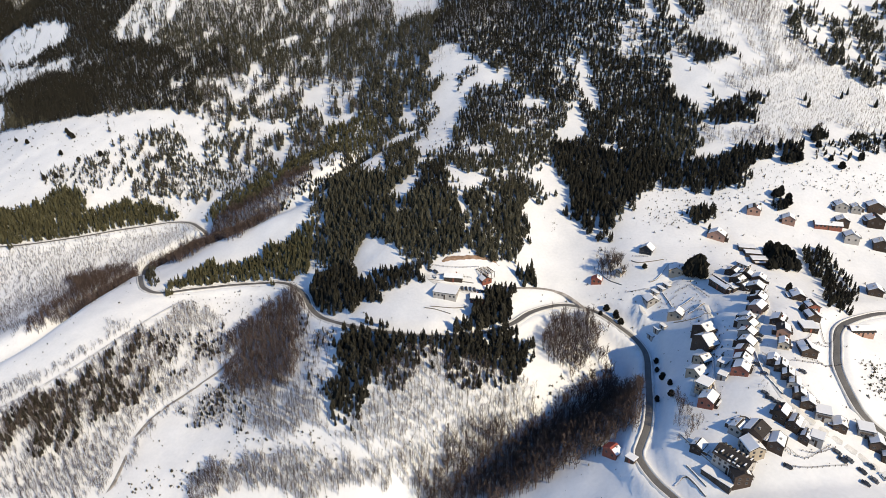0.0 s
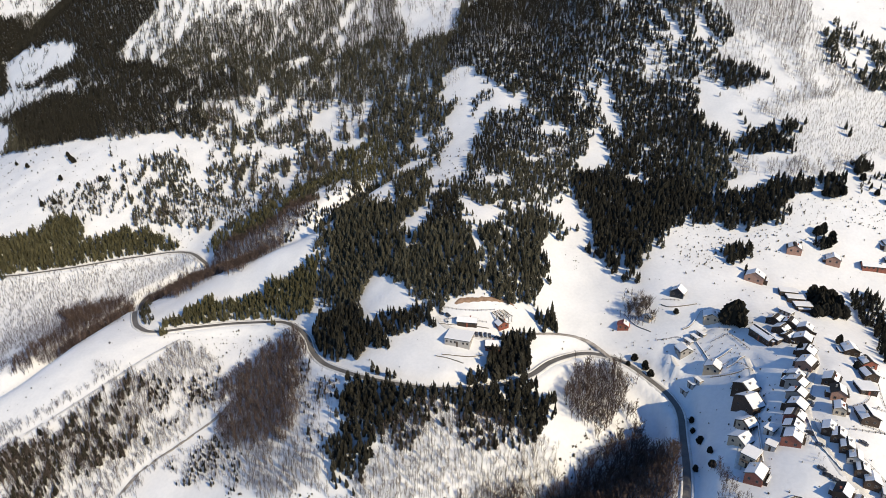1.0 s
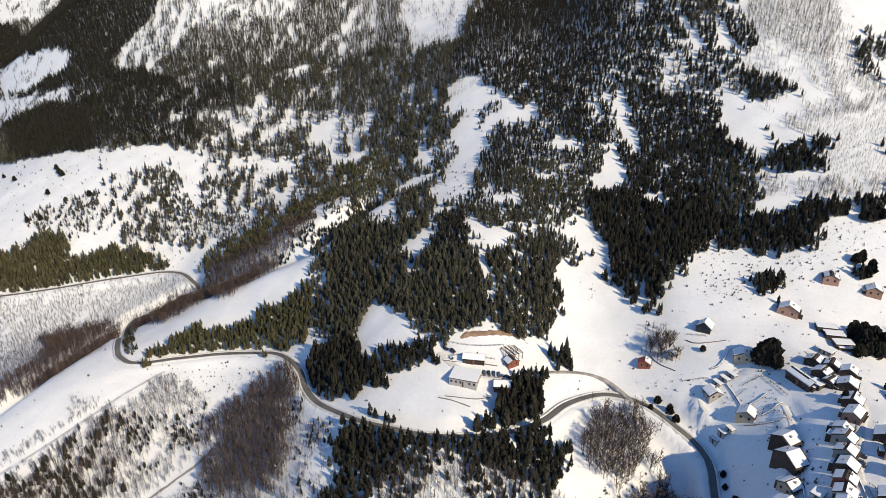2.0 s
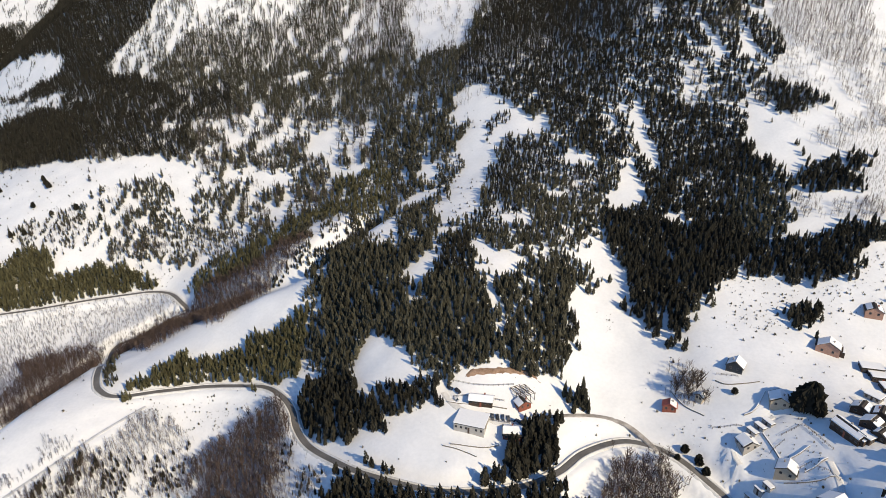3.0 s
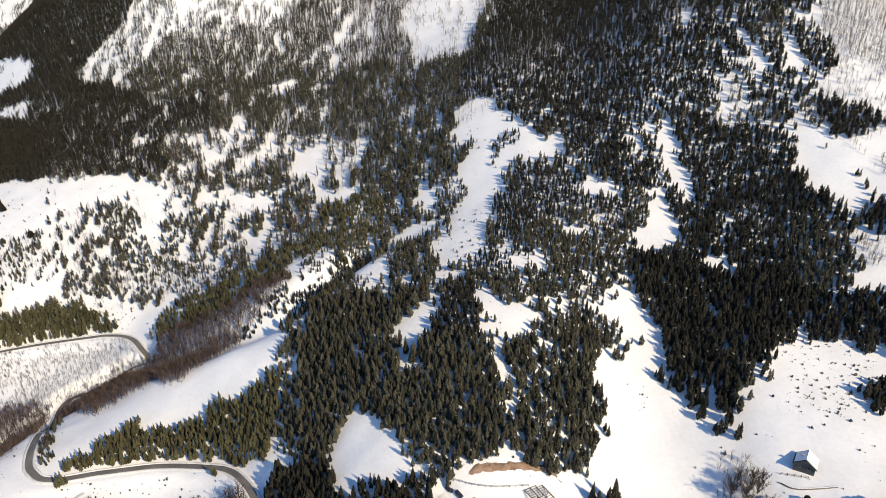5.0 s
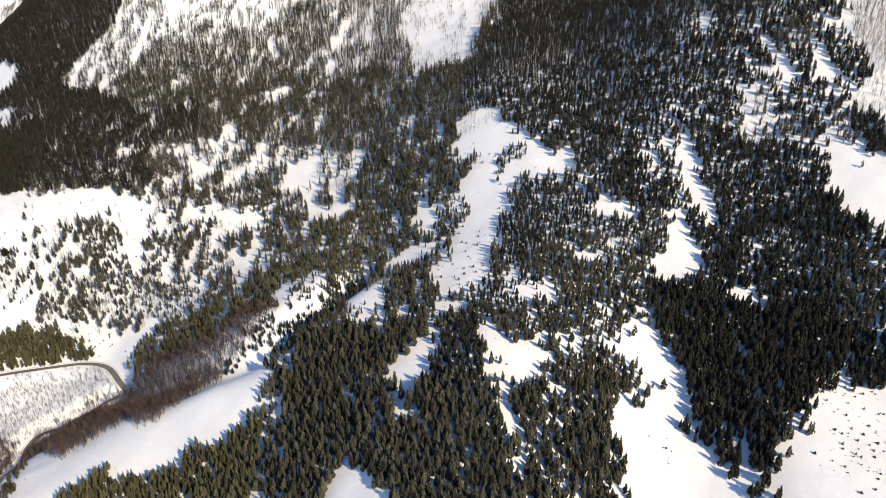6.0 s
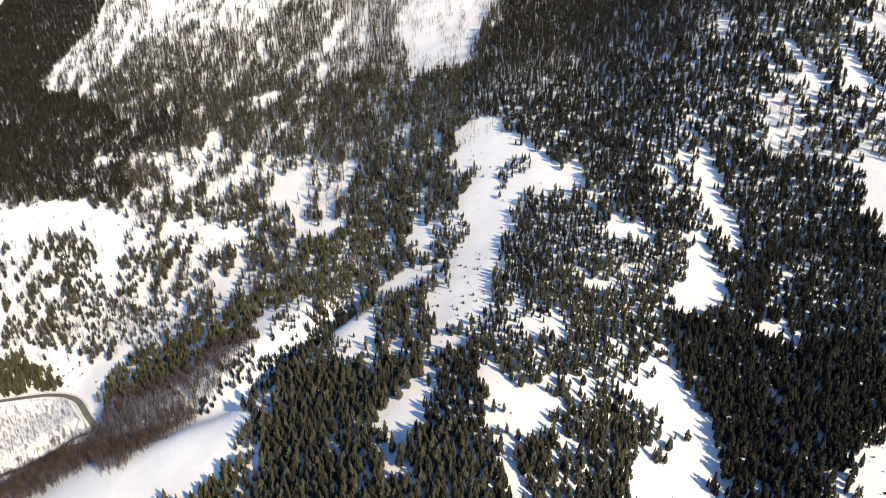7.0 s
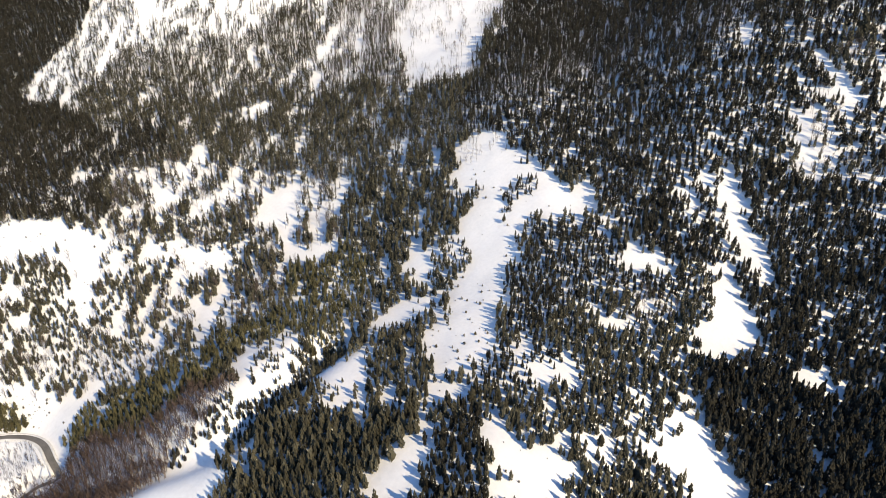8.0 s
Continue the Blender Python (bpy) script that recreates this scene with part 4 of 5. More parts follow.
stand("wood streaks", "open", 0, 0, (-38, 665), (-31, 685), (-20, 685), (-21, 662), (-30, 651))
stand("wood streaks", "open", 0, 0, (-47, 562), (-44, 578), (-40, 564), (-40, 544), (-46, 542))
stand("dark pines", "fir", 0.95, 8, (-16, 539), (-3, 544), (4, 517), (8, 496), (-31, 502), (-23, 515))
stand("gap snow", "open", 0, 0, (-42, 502), (-34, 526), (-25, 544), (-15, 538), (-21, 523), (-25, 504), (-32, 496))
stand("right mid wood", "pine", 0.88, 8, (15, 584), (44, 599), (74, 617), (101, 613), (114, 599), (97, 583), (98, 556), (83, 534), (72, 528), (78, 513), (72, 506), (37, 498), (35, 522), (19, 521), (9, 536), (-3, 545), (2, 570))
stand("top dark", "fir", 0.94, 8, (17, 930), (36, 1029), (253, 765), (259, 734), (227, 736), (207, 723), (190, 695), (168, 680), (141, 679), (115, 685), (84, 645), (69, 667), (69, 695), (41, 715), (20, 740), (10, 762), (-14, 772), (-7, 833), (2, 855))
stand("right slope wood", "fir", 0.97, 9, (83, 642), (115, 685), (141, 676), (171, 669), (222, 639), (178, 535), (135, 554), (116, 569), (131, 579), (128, 595), (127, 620), (102, 620))
stand("right thin", "thin", 0.75, 9, (215, 728), (232, 734), (254, 722), (222, 639), (193, 650), (168, 657), (168, 680), (190, 695))
stand("diagonal thin", "fir", 0.6, 9, (115, 685), (141, 676), (143, 641), (155, 615), (142, 589), (125, 592), (121, 631), (108, 650))
stand("corridor", "scrub", 0.04, 3, (-15, 746), (-7, 763), (10, 762), (20, 740), (33, 726), (41, 715), (50, 697), (66, 695), (67, 672), (51, 671), (32, 679), (27, 674), (28, 664), (19, 664), (17, 648), (18, 630), (13, 612), (11, 589), (16, 579), (7, 573), (-3, 567), (-11, 569), (-3, 552), (-7, 539), (-13, 554), (-25, 548), (-23, 556), (-17, 575), (-26, 592), (-16, 612), (-11, 648), (-4, 667), (-12, 684), (-12, 698), (-2, 711), (-13, 728), (-21, 743))
stand("corridor clump", "fir", 0.95, 6, (13, 699), (30, 709), (39, 699), (26, 692), (16, 682))
stand("corridor clump", "fir", 0.9, 6, (-27, 722), (-16, 726), (-3, 723), (-2, 715), (-20, 714), (-27, 713))
stand("corridor clump", "fir", 0.8, 5, (-15, 689), (-3, 669), (-4, 659), (-12, 658))
stand("grey thicket", "bare", 0.6, 5, (-17, 752), (-6, 762), (10, 759), (13, 749), (-2, 737))
stand("young fir block", "fir", 1.0, 7, (28, 668), (44, 670), (65, 661), (72, 646), (77, 637), (72, 619), (56, 609), (41, 599), (21, 590), (14, 596), (19, 614), (14, 635), (17, 644), (30, 652))
stand("fir edge", "fir", 0.7, 6, (10, 576), (17, 583), (32, 589), (40, 569), (36, 548), (21, 552), (7, 550), (-1, 565))
stand("small snow", "open", 0, 0, (28, 562), (37, 567), (44, 558), (37, 545), (30, 548))
stand("small snow", "pine", 0.1, 5, (53, 609), (61, 603), (74, 597), (77, 586), (66, 586), (58, 588))
stand("thin firs", "thin", 0.6, 7, (72, 616), (98, 613), (99, 594), (93, 589), (77, 589))
stand("small snow", "open", 0, 0, (74, 632), (85, 635), (99, 628), (101, 615), (87, 617), (73, 622))
stand("dark edge", "fir", 1.0, 7, (70, 618), (100, 612), (119, 606), (116, 601), (101, 603), (85, 607), (69, 610))
stand("right clearing", "open", 0, 0, (118, 624), (127, 620), (127, 598), (131, 578), (121, 568), (111, 568), (96, 582), (108, 587), (108, 596), (117, 598), (117, 612))
stand("right dark forest", "fir", 0.94, 11, (99, 568), (115, 565), (125, 564), (133, 553), (179, 539), (160, 500), (100, 506), (100, 521), (100, 542), (97, 553))
stand("forest gaps", "scrub", 0.04, 3, (136, 559), (147, 561), (153, 549), (148, 547), (138, 550))
stand("bottom snow", "open", 0, 0, (71, 523), (83, 533), (93, 553), (97, 550), (98, 537), (99, 519), (100, 507), (87, 506), (77, 511), (72, 516))
stand("middle snow", "scrub", 0.02, 3, (2, 531), (11, 529), (19, 520), (35, 518), (40, 509), (34, 495), (22, 494), (16, 499), (10, 512), (4, 517))
stand("open slope", "pine", 0.04, 8, (211, 649), (229, 638), (241, 620), (249, 594), (272, 565), (256, 531), (223, 552), (216, 587), (210, 622))
stand("thin slope", "fir", 0.6, 9, (201, 705), (247, 724), (253, 680), (228, 658), (211, 649), (195, 678))
stand("twig slope", "bare", 1.0, 7, (263, 751), (343, 732), (307, 646), (264, 677), (251, 706))
stand("slope clump", "fir", 1.0, 9, (227, 644), (237, 657), (255, 655), (262, 638), (252, 622), (242, 623), (236, 636))
stand("slope clump", "fir", 0.85, 10, (232, 577), (273, 573), (262, 544), (232, 551), (229, 564))
stand("road meadow bushes", "scrub", 0.2, 1.3, (-222, 460), (-127, 461), (-123, 441), (-153, 438), (-200, 449))
stand("track bushes", "scrub", 0.3, 1.6, (-75, 307), (-34, 305), (3, 312), (6, 310), (-31, 303), (-72, 304))
stand("track bushes", "scrub", 0.3, 1.6, (-138, 330), (-97, 315), (-66, 312), (-63, 308), (-97, 310), (-127, 318))
stand("ravine brown", "brown", 1.0, 9, (-206, 544), (-225, 586), (-199, 585), (-167, 571), (-134, 570), (-125, 565), (-152, 550), (-168, 531), (-187, 525))
stand("ravine dark pines", "fir", 0.9, 6, (-148, 560), (-137, 563), (-121, 569), (-111, 574), (-110, 566), (-122, 562), (-138, 557), (-144, 550))
stand("hairpin pine", "pine", 1.0, 6, (-281, 553), (-247, 505), (-231, 470), (-239, 470))
stand("yard", "scrub", 0.02, 0.8, (-43, 403), (-17, 409), (-9, 421), (7, 424), (39, 424), (38, 406), (22, 401), (25, 384), (10, 375), (8, 357), (-15, 357), (-40, 368))
stand("yard pines", "fir", 1.0, 12, (21, 397), (38, 401), (44, 412), (51, 410), (46, 383), (35, 360), (17, 356), (6, 352), (11, 366), (25, 381))
stand("bend wood", "brown", 1.0, 10, (68, 363), (78, 383), (98, 384), (106, 370), (101, 355), (77, 343), (69, 350))
stand("road bend", "open", 0, 0, (43, 368), (68, 390), (79, 387), (68, 361), (57, 336), (53, 354))
stand("right patch a", "fir", 1, 10, (177, 511), (209, 518), (236, 506), (236, 488), (210, 483), (188, 498))
stand("right patch c", "fir", 0.7, 8, (301, 493), (315, 500), (347, 513), (388, 521), (378, 501), (334, 500))
stand("right patch d", "scrub", 0.25, 1.3, (158, 487), (193, 495), (241, 492), (272, 496), (313, 491), (338, 482), (330, 463), (263, 471), (219, 463), (169, 464))
stand("village pines b", "fir", 0.85, 8, (251, 415), (265, 422), (272, 403), (276, 389), (249, 345), (236, 342), (256, 391))
stand("village bare", "brown", 1.0, 5.5, (126, 293), (138, 291), (132, 265), (124, 255), (115, 258))
stand("village gardens", "scrub", 0.04, 1.1, (144, 408), (192, 428), (216, 359), (231, 334), (206, 291), (219, 257), (200, 212), (108, 223), (126, 285), (132, 356))
stand("village bare", "brown", 1.0, 5.5, (126, 293), (134, 290), (131, 267), (124, 255), (115, 258))
stand("village pines b", "fir", 0.85, 8, (249, 412), (264, 421), (271, 402), (275, 389), (249, 345), (236, 342), (256, 391))
stand("dark blob", "fir", 1, 11, (269, 513), (276, 511), (285, 510), (281, 500), (269, 500))
stand("dark blob", "fir", 1, 11, (291, 519), (299, 520), (307, 519), (303, 515), (293, 515))
stand("dark blob", "fir", 1, 11, (248, 468), (255, 466), (261, 463), (256, 455), (247, 458))
stand("dark blob", "fir", 1, 11, (183, 466), (193, 467), (203, 462), (198, 453), (184, 449))
stand("dark blob", "fir", 1, 11, (239, 514), (264, 510), (262, 504), (241, 504))
stand("right patch a", "fir", 1, 10, (177, 511), (209, 518), (236, 506), (236, 488), (209, 481), (187, 497))
stand("strip wood", "fir", 1.0, 10, (-56, 421), (-51, 425), (-38, 415), (-12, 418), (-8, 415), (-12, 408), (-35, 405), (-49, 409))
stand("pavilion wood", "brown", 0.8, 5, (113, 432), (120, 434), (130, 424), (131, 410), (124, 408), (114, 418))
stand("lane rubble", "scrub", 0.2, 1.1, (109, 402), (129, 403), (143, 388), (134, 369), (113, 373))
stand("lane rubble", "scrub", 0.2, 1.1, (137, 395), (162, 391), (165, 375), (156, 357), (138, 367))
stand("rubble gardens", "scrub", 0.22, 1.1, (151, 391), (164, 393), (171, 366), (162, 338), (150, 346), (143, 366))
stand("row gardens", "brown", 0.4, 2.6, (167, 292), (176, 297), (187, 284), (187, 264), (194, 254), (186, 245), (176, 253), (168, 266))
stand("road bushes", "scrub", 0.6, 2.4, (229, 304), (250, 309), (232, 277), (220, 280))
stand("terrace gardens", "scrub", 0.3, 1.6, (160, 333), (168, 328), (146, 275), (141, 277))
stand("hotel garden", "scrub", 0.35, 1.6, (115, 242), (121, 244), (131, 225), (121, 219), (114, 231))

rng = np.random.RandomState(11)
CELL = 2.2
px, py = np.meshgrid(np.arange(-1080, 500, CELL), np.arange(235, 1560, CELL))
px, py = px.ravel(), py.ravel()
# leafless woods stand closer: a finer grid joined to the first
fx2, fy2 = np.meshgrid(np.arange(-420, 460, 1.75), np.arange(235, 640, 1.75))
fine = np.concatenate([np.zeros(len(px), bool), np.ones(fx2.size, bool)])
px, py = np.concatenate([px, fx2.ravel()]), np.concatenate([py, fy2.ravel()])
px = px + rng.uniform(-0.85, 0.85, len(px)) * CELL
py = py + rng.uniform(-0.85, 0.85, len(py)) * CELL
# ragged edges
ex = px + 10 * rough_noise(px, py, 6) + 7 * rough_noise(px, py + 90, 25) + rng.normal(0, 0.9, len(px))
ey = py + 12 * rough_noise(px + 50, py, 6) + 8 * rough_noise(px + 150, py, 25) + rng.normal(0, 1.2, len(px))
kind = np.full(len(px), "open", dtype="<U6")
kind[:] = "scrub"
dense, high, zone = np.full(len(px), 0.02), np.full(len(px), 1.3), np.full(len(px), -1)
MIXED = [n for n, one in enumerate(STANDS) if one[1] == "mix"]
for n, (_, what, how, tall, edge) in enumerate(STANDS):
    k = inside(ex, ey, edge)
    kind[k], dense[k], high[k], zone[k] = what, how, tall, n
# a stand thins out in drifts and gaps that run down the slope
streak = rough_noise(px + 0.1 * py, 0.2 * py, 4.2) + 0.7 * rough_noise(px + 40, py * 0.5, 9)
chance = 0.34 * rng.rand(len(px)) + 0.5 * streak + 0.22 * rough_noise(px, py, 23) + 0.2 * rough_noise(px, py + 31, 7)
chance = chance.argsort().argsort() / len(px)
chance = np.where(kind == "scrub", 1.3 * rng.rand(len(px)), chance)
# in mixed stands dark conifers stand among leafless trees
kind = np.where(kind == "thin", np.where(rng.rand(len(px)) < 0.42, "bare", "pine"), kind)
kind = np.where(kind == "mix", np.where(fine, "bare", "fir"), kind)
dense = np.where((zone >= 0) & (kind == "fir") & np.isin(zone, MIXED), 0.5 * dense, dense)
keep = (chance < dense) & ((py < 610) | (kind == "scrub") | (rng.rand(len(px)) < np.where(dense > 0.96, 0.95, 0.72)))
conifer = (kind == "pine") | (kind == "fir") | (kind == "olive")
high = np.where(kind == "scrub", np.minimum(high, 1.7), high)
climb = np.clip((py - 640) / 200, 0, 1)
high = np.where(conifer & (high < 12), high * (0.82 + 0.36 * climb), high)
for _, half, _, _, line, _ in ROADS:
    keep &= away(px, py, line)[0] > half + 2.2
for spot_x, spot_y, reach in HOUSE_SPOTS:
    keep &= (px - spot_x) ** 2 + (py - spot_y) ** 2 > reach ** 2
seen = (np.abs(px) < 0.63 * py + 115) & (py > 235)
keep &= seen
# the slope beyond the highest line of sight stays bare of single trees
keep &= land(px, py) < 279 - 0.0454 * (py - 311)
leafless = (kind == "bare") | (kind == "brown")
keep &= np.where(fine, leafless | (kind == "scrub"), ~leafless | (py > 640) | (px < -420))
size = high * np.where(leafless, rng.uniform(0.7, 1.2, len(px)), rng.uniform(0.58, 1.08, len(px)))
size = np.where(kind == "scrub", high * (0.3 + 0.9 * rng.rand(len(px)) ** 2), size)
edge_of = py + rng.uniform(-45, 45, len(px))
far = edge_of > 760
near, last = edge_of < 590, edge_of > 960
pr = random.Random(5)
PINES = [pine_shape(pr, 30, pr.uniform(0.03, 0.16), pr.uniform(0.17, 0.245)) for _ in range(10)]
MID_PINES = [pine_shape(pr, 20, pr.uniform(0.03, 0.18), pr.uniform(0.18, 0.24)) for _ in range(10)]
LAST_PINES = [pine_shape(pr, 7, pr.uniform(0.05, 0.28), pr.uniform(0.13, 0.175)) for _ in range(8)]
FAR_PINES = [pine_shape(pr, 10, pr.uniform(0.04, 0.22), pr.uniform(0.155, 0.205)) for _ in range(10)]
BARES = [bare_shape(pr, 7, 0.22, 2, 1.25) for _ in range(6)]
BROWNS = [bare_shape(pr, 7, 0.25, 3, 1.6) for _ in range(6)]
BUSHES = [pine_shape(pr, 9, 0.0, pr.uniform(0.45, 0.65), 0.03, 0.4) for _ in range(6)]
is_pine = kind == "pine"
is_fir = kind == "fir"
is_olive = kind == "olive"
is_bare = kind == "bare"
is_brown = kind == "brown"
is_bush = kind == "scrub"
spots = np.stack([px, py], 1)
count = 0
for what, mask, shapes, mats, label, category in (
        ("pine_forest", is_pine & ~far & ~near, MID_PINES, [NEEDLES, BARK], "dense dark green pine forest on the snowy mountainside", "forest"),
        ("young_pine_wood", is_pine & near, PINES, [NEEDLES, BARK], "dark bushy pines standing close in snow", "forest"),
        ("fir_forest", is_fir & near, PINES, [DARK_NEEDLES, BARK], "nearly black fir forest standing close", "forest"),
        ("upper_fir_forest", is_fir & ~far & ~near, MID_PINES, [DARK_NEEDLES, BARK], "nearly black firs on the middle slope", "forest"),
        ("far_fir_forest", is_fir & far, FAR_PINES, [DARK_NEEDLES, BARK], "far nearly black fir forest on the slope", "forest"),
        ("olive_pine_wood", is_olive & near, PINES, [OLIVE_NEEDLES, BARK], "young olive green pines in close rows on snow", "forest"),
        ("upper_olive_wood", is_olive & ~near, MID_PINES, [OLIVE_NEEDLES, BARK], "olive green pines along the snowy ravine", "forest"),
        ("summit_pine_forest", is_pine & last, LAST_PINES, [NEEDLES, BARK], "distant pine forest below the summit", "forest"),
        ("far_pine_forest", is_pine & far & ~last, FAR_PINES, [NEEDLES, BARK], "far dark pine forest on the upper slope", "forest"),
        ("bare_woodland", is_bare, BARES, [TWIGS], "leafless brown deciduous woodland in snow", "woodland"),
        ("brown_woodland", is_brown, BROWNS, [BROWN_TWIGS], "dense dark brown leafless woodland in a gully", "woodland"),
        ("brushwood", is_bush, BUSHES, [BRUSH, BARK], "low dark bushes poking out of the snow", "bushes")):
    k = keep & mask
    if k.any():
        planted(what, spots[k], size[k], shapes, mats, np.random.RandomState(3), label, category)


# ---- parked cars ----
def car(paint, label):
    top = new("car", None)
    tagged(top, label, "car", "parked cars")
    part("body", solid((-2.1, 2.1, -0.86, 0.86, 0.32, 0.92), bevel=0.14), paint, top)
    part("cabin", prism([(-1.35, 0.9), (0.95, 0.9), (0.5, 1.42), (-0.95, 1.42)], -0.74, 0.74), PANE, top, "dark window band", pose(0, 0, 0, 0, 0, 90))
    part("roof", solid((-0.95, 0.5, -0.7, 0.7, 1.42, 1.5), bevel=0.03), paint, top, "", pose(0, 0, 0, 0, 0, 0))
    for wx in (-1.3, 1.3):
        for wy in (-0.8, 0.8):
            bm = bmesh.new()
            bmesh.ops.create_cone(bm, cap_ends=True, segments=12, radius1=0.33, radius2=0.33, depth=0.22)
            wheel = part("wheel", bm, RUBBER, top, "", pose(wx, wy, 0.33, 90, 0, 0))
            bm = bmesh.new()
            bmesh.ops.create_cone(bm, cap_ends=True, segments=8, radius1=0.19, radius2=0.19, depth=0.26)
            part("rim", bm, STEEL, wheel)
    return top


CAR_SPOTS = [
    (11.0, 400.5), (13.8, 400.4), (16.6, 400.3), (19.4, 400.3), (22.2, 400.0), (-4.4, 414.8), (-4.9, 410.6), (186.5, 241.5), (187.6, 237.9), (190.6, 238.0), (194.4, 232.9), (199.0, 234.7), (198.1, 229.1), (193.2, 227.2), (202.8, 230.4), (163.6, 271.7), (164.7, 268.6), (167.4, 265.7), (178.4, 315.3), (175.7, 310.7), (187.4, 283.9), (161.8, 236.5), (24.5, 398.6), (27.4, 398.7), (30.4, 398.5), (176.2, 312.0), (167.2, 291.3), (167.9, 284.1), (181.9, 331.6), (-8.5, 418.5)]

CARS = [car(p, l) for p, l in zip(CAR_PAINTS, ("black car parked in trodden snow", "dark grey car parked in snow", "dark blue car parked in snow", "white car parked in snow"))]
used = set()
for i, (x, y) in enumerate(CAR_SPOTS):
    z = float(ground(x, y)[0])
    gx1, gy1 = float(ground(x + 2, y)[0]), float(ground(x, y + 2)[0])
    up = Vector((z - gx1, z - gy1, 2)).normalized()
    turn = 95 if i < 5 else (-52 if i < 16 else -40)
    m = Matrix.Translation((x, y, z - 0.02)) @ Vector((0, 0, 1)).rotation_difference(up).to_matrix().to_4x4() @ pose(0, 0, 0, 0, 0, turn + (i * 37 % 11) - 5)
    k = (0, 1, 0, 2, 1, 0, 3, 1)[i % 8]
    if k not in used:
        used.add(k)
        CARS[k].matrix_world = m
    else:
        copy_thing(CARS[k], m)


# ---- single trees ----
def split(shape):
    v, f, m = shape
    return [(v[f[m == k]].reshape(-1, 3), np.arange((m == k).sum() * 3).reshape(-1, 3)) for k in (0, 1)]


LONE_LABELS = {"spruce": "slender dark spruce standing alone on the snow", "round": "bushy dark green pine with a broad crown", "bare": "leafless spreading tree with grey-brown twigs"}


def lone_trees(what, spots):
    r = random.Random(17)
    made = []
    for x, y, h in spots:
        at = pose(x, y, float(ground(x, y)[0]), 0, 0, r.uniform(0, 360))
        size = Matrix.Diagonal((h * r.uniform(0.9, 1.1), h * r.uniform(0.9, 1.1), h, 1))
        if len(made) < 4:
            top = new("bare_tree" if what == "bare" else "pine_tree" if what == "round" else "spruce", None)
            tagged(top, LONE_LABELS[what], "tree", "trees round the village")
            if what == "bare":
                v, f, m = bare_shape(r, 26, 0.5, 10, 1.5)
                mesh_object("trunk", v[:9], f[:3], [BARK], top, tint=np.full(9, 0.5))
                mesh_object("crown", v[9:], f[3:] - 9, [TWIGS], top, tint=np.full(len(v) - 9, 0.4))
            else:
                shape = pine_shape(r, 150, 0.06 if what == "spruce" else 0.16, 0.19 if what == "spruce" else 0.42, 0.03, 0.85 if what == "spruce" else 0.34)
                (cv, cf), (tv, tf) = split(shape)
                mesh_object("trunk", tv, tf, [BARK], top, tint=np.full(len(tv), 0.5))
                mesh_object("crown", cv, cf, [NEEDLES if what == "spruce" else DARK_NEEDLES], top, tint=np.full(len(cv), r.uniform(0.2, 0.6)))
            top.matrix_world = at @ size
            made.append(top)
        else:
            copy_thing(made[r.randrange(4)], at).scale = size.to_scale()


lone_trees("spruce", [(60, 414, 15), (64, 413, 13), (56, 415, 11), (66, 412, 10), (54, 418, 11), (63, 417, 17), (58, 410, 9), (308, 562, 8), (308, 554, 9), (281, 572, 7), (338, 561, 8), (345, 566, 7), (362, 550, 8), (274, 564, 6)])
lone_trees("round", [(227, 415, 11), (229, 407, 12), (236, 411, 12), (240, 408, 11), (227, 399, 9), (240, 401, 9), (221, 397, 8), (233, 400, 10), (233, 416, 10), (166, 394, 12), (168, 392, 14), (171, 392, 13), (172, 396, 13), (168, 397, 11), (172, 388, 9), (268, 498, 8), (272, 496, 9), (278, 497, 8), (255, 468, 9), (258, 461, 9), (251, 468, 7), (254, 458, 8), (297, 515, 7), (298, 508, 6), (252, 507, 5), (259, 504, 5), (245, 502, 6), (236, 517, 6), (302, 494, 5), (307, 486, 6), (325, 493, 7), (107, 385, 4), (112, 390, 5)])
lone_trees("round", [(117, 383, 6), (119, 377, 5), (141, 411, 4), (189, 352, 7), (217, 363, 6), (211, 336, 5), (156, 339, 4), (132, 336, 4), (134, 344, 4), (130, 320, 5), (127, 301, 4), (119, 296, 4), (124, 290, 4), (-428, 746, 7), (-435, 753, 6), (-442, 761, 6), (-429, 717, 6), (-380, 708, 6), (-403, 703, 5), (-431, 679, 6), (-419, 681, 6), (-491, 759, 6), (-517, 779, 5)])
lone_trees("bare", [(114, 420, 10), (119, 417, 11), (124, 418, 9), (123, 422, 10), (127, 422, 8), (118, 425, 9), (126, 410, 9), (119, 414, 8)])


# ---- fences ----
POST = as_mesh(solid((-0.07, 0.07, -0.07, 0.07, -0.3, 1.25)), TIMBER, "post")


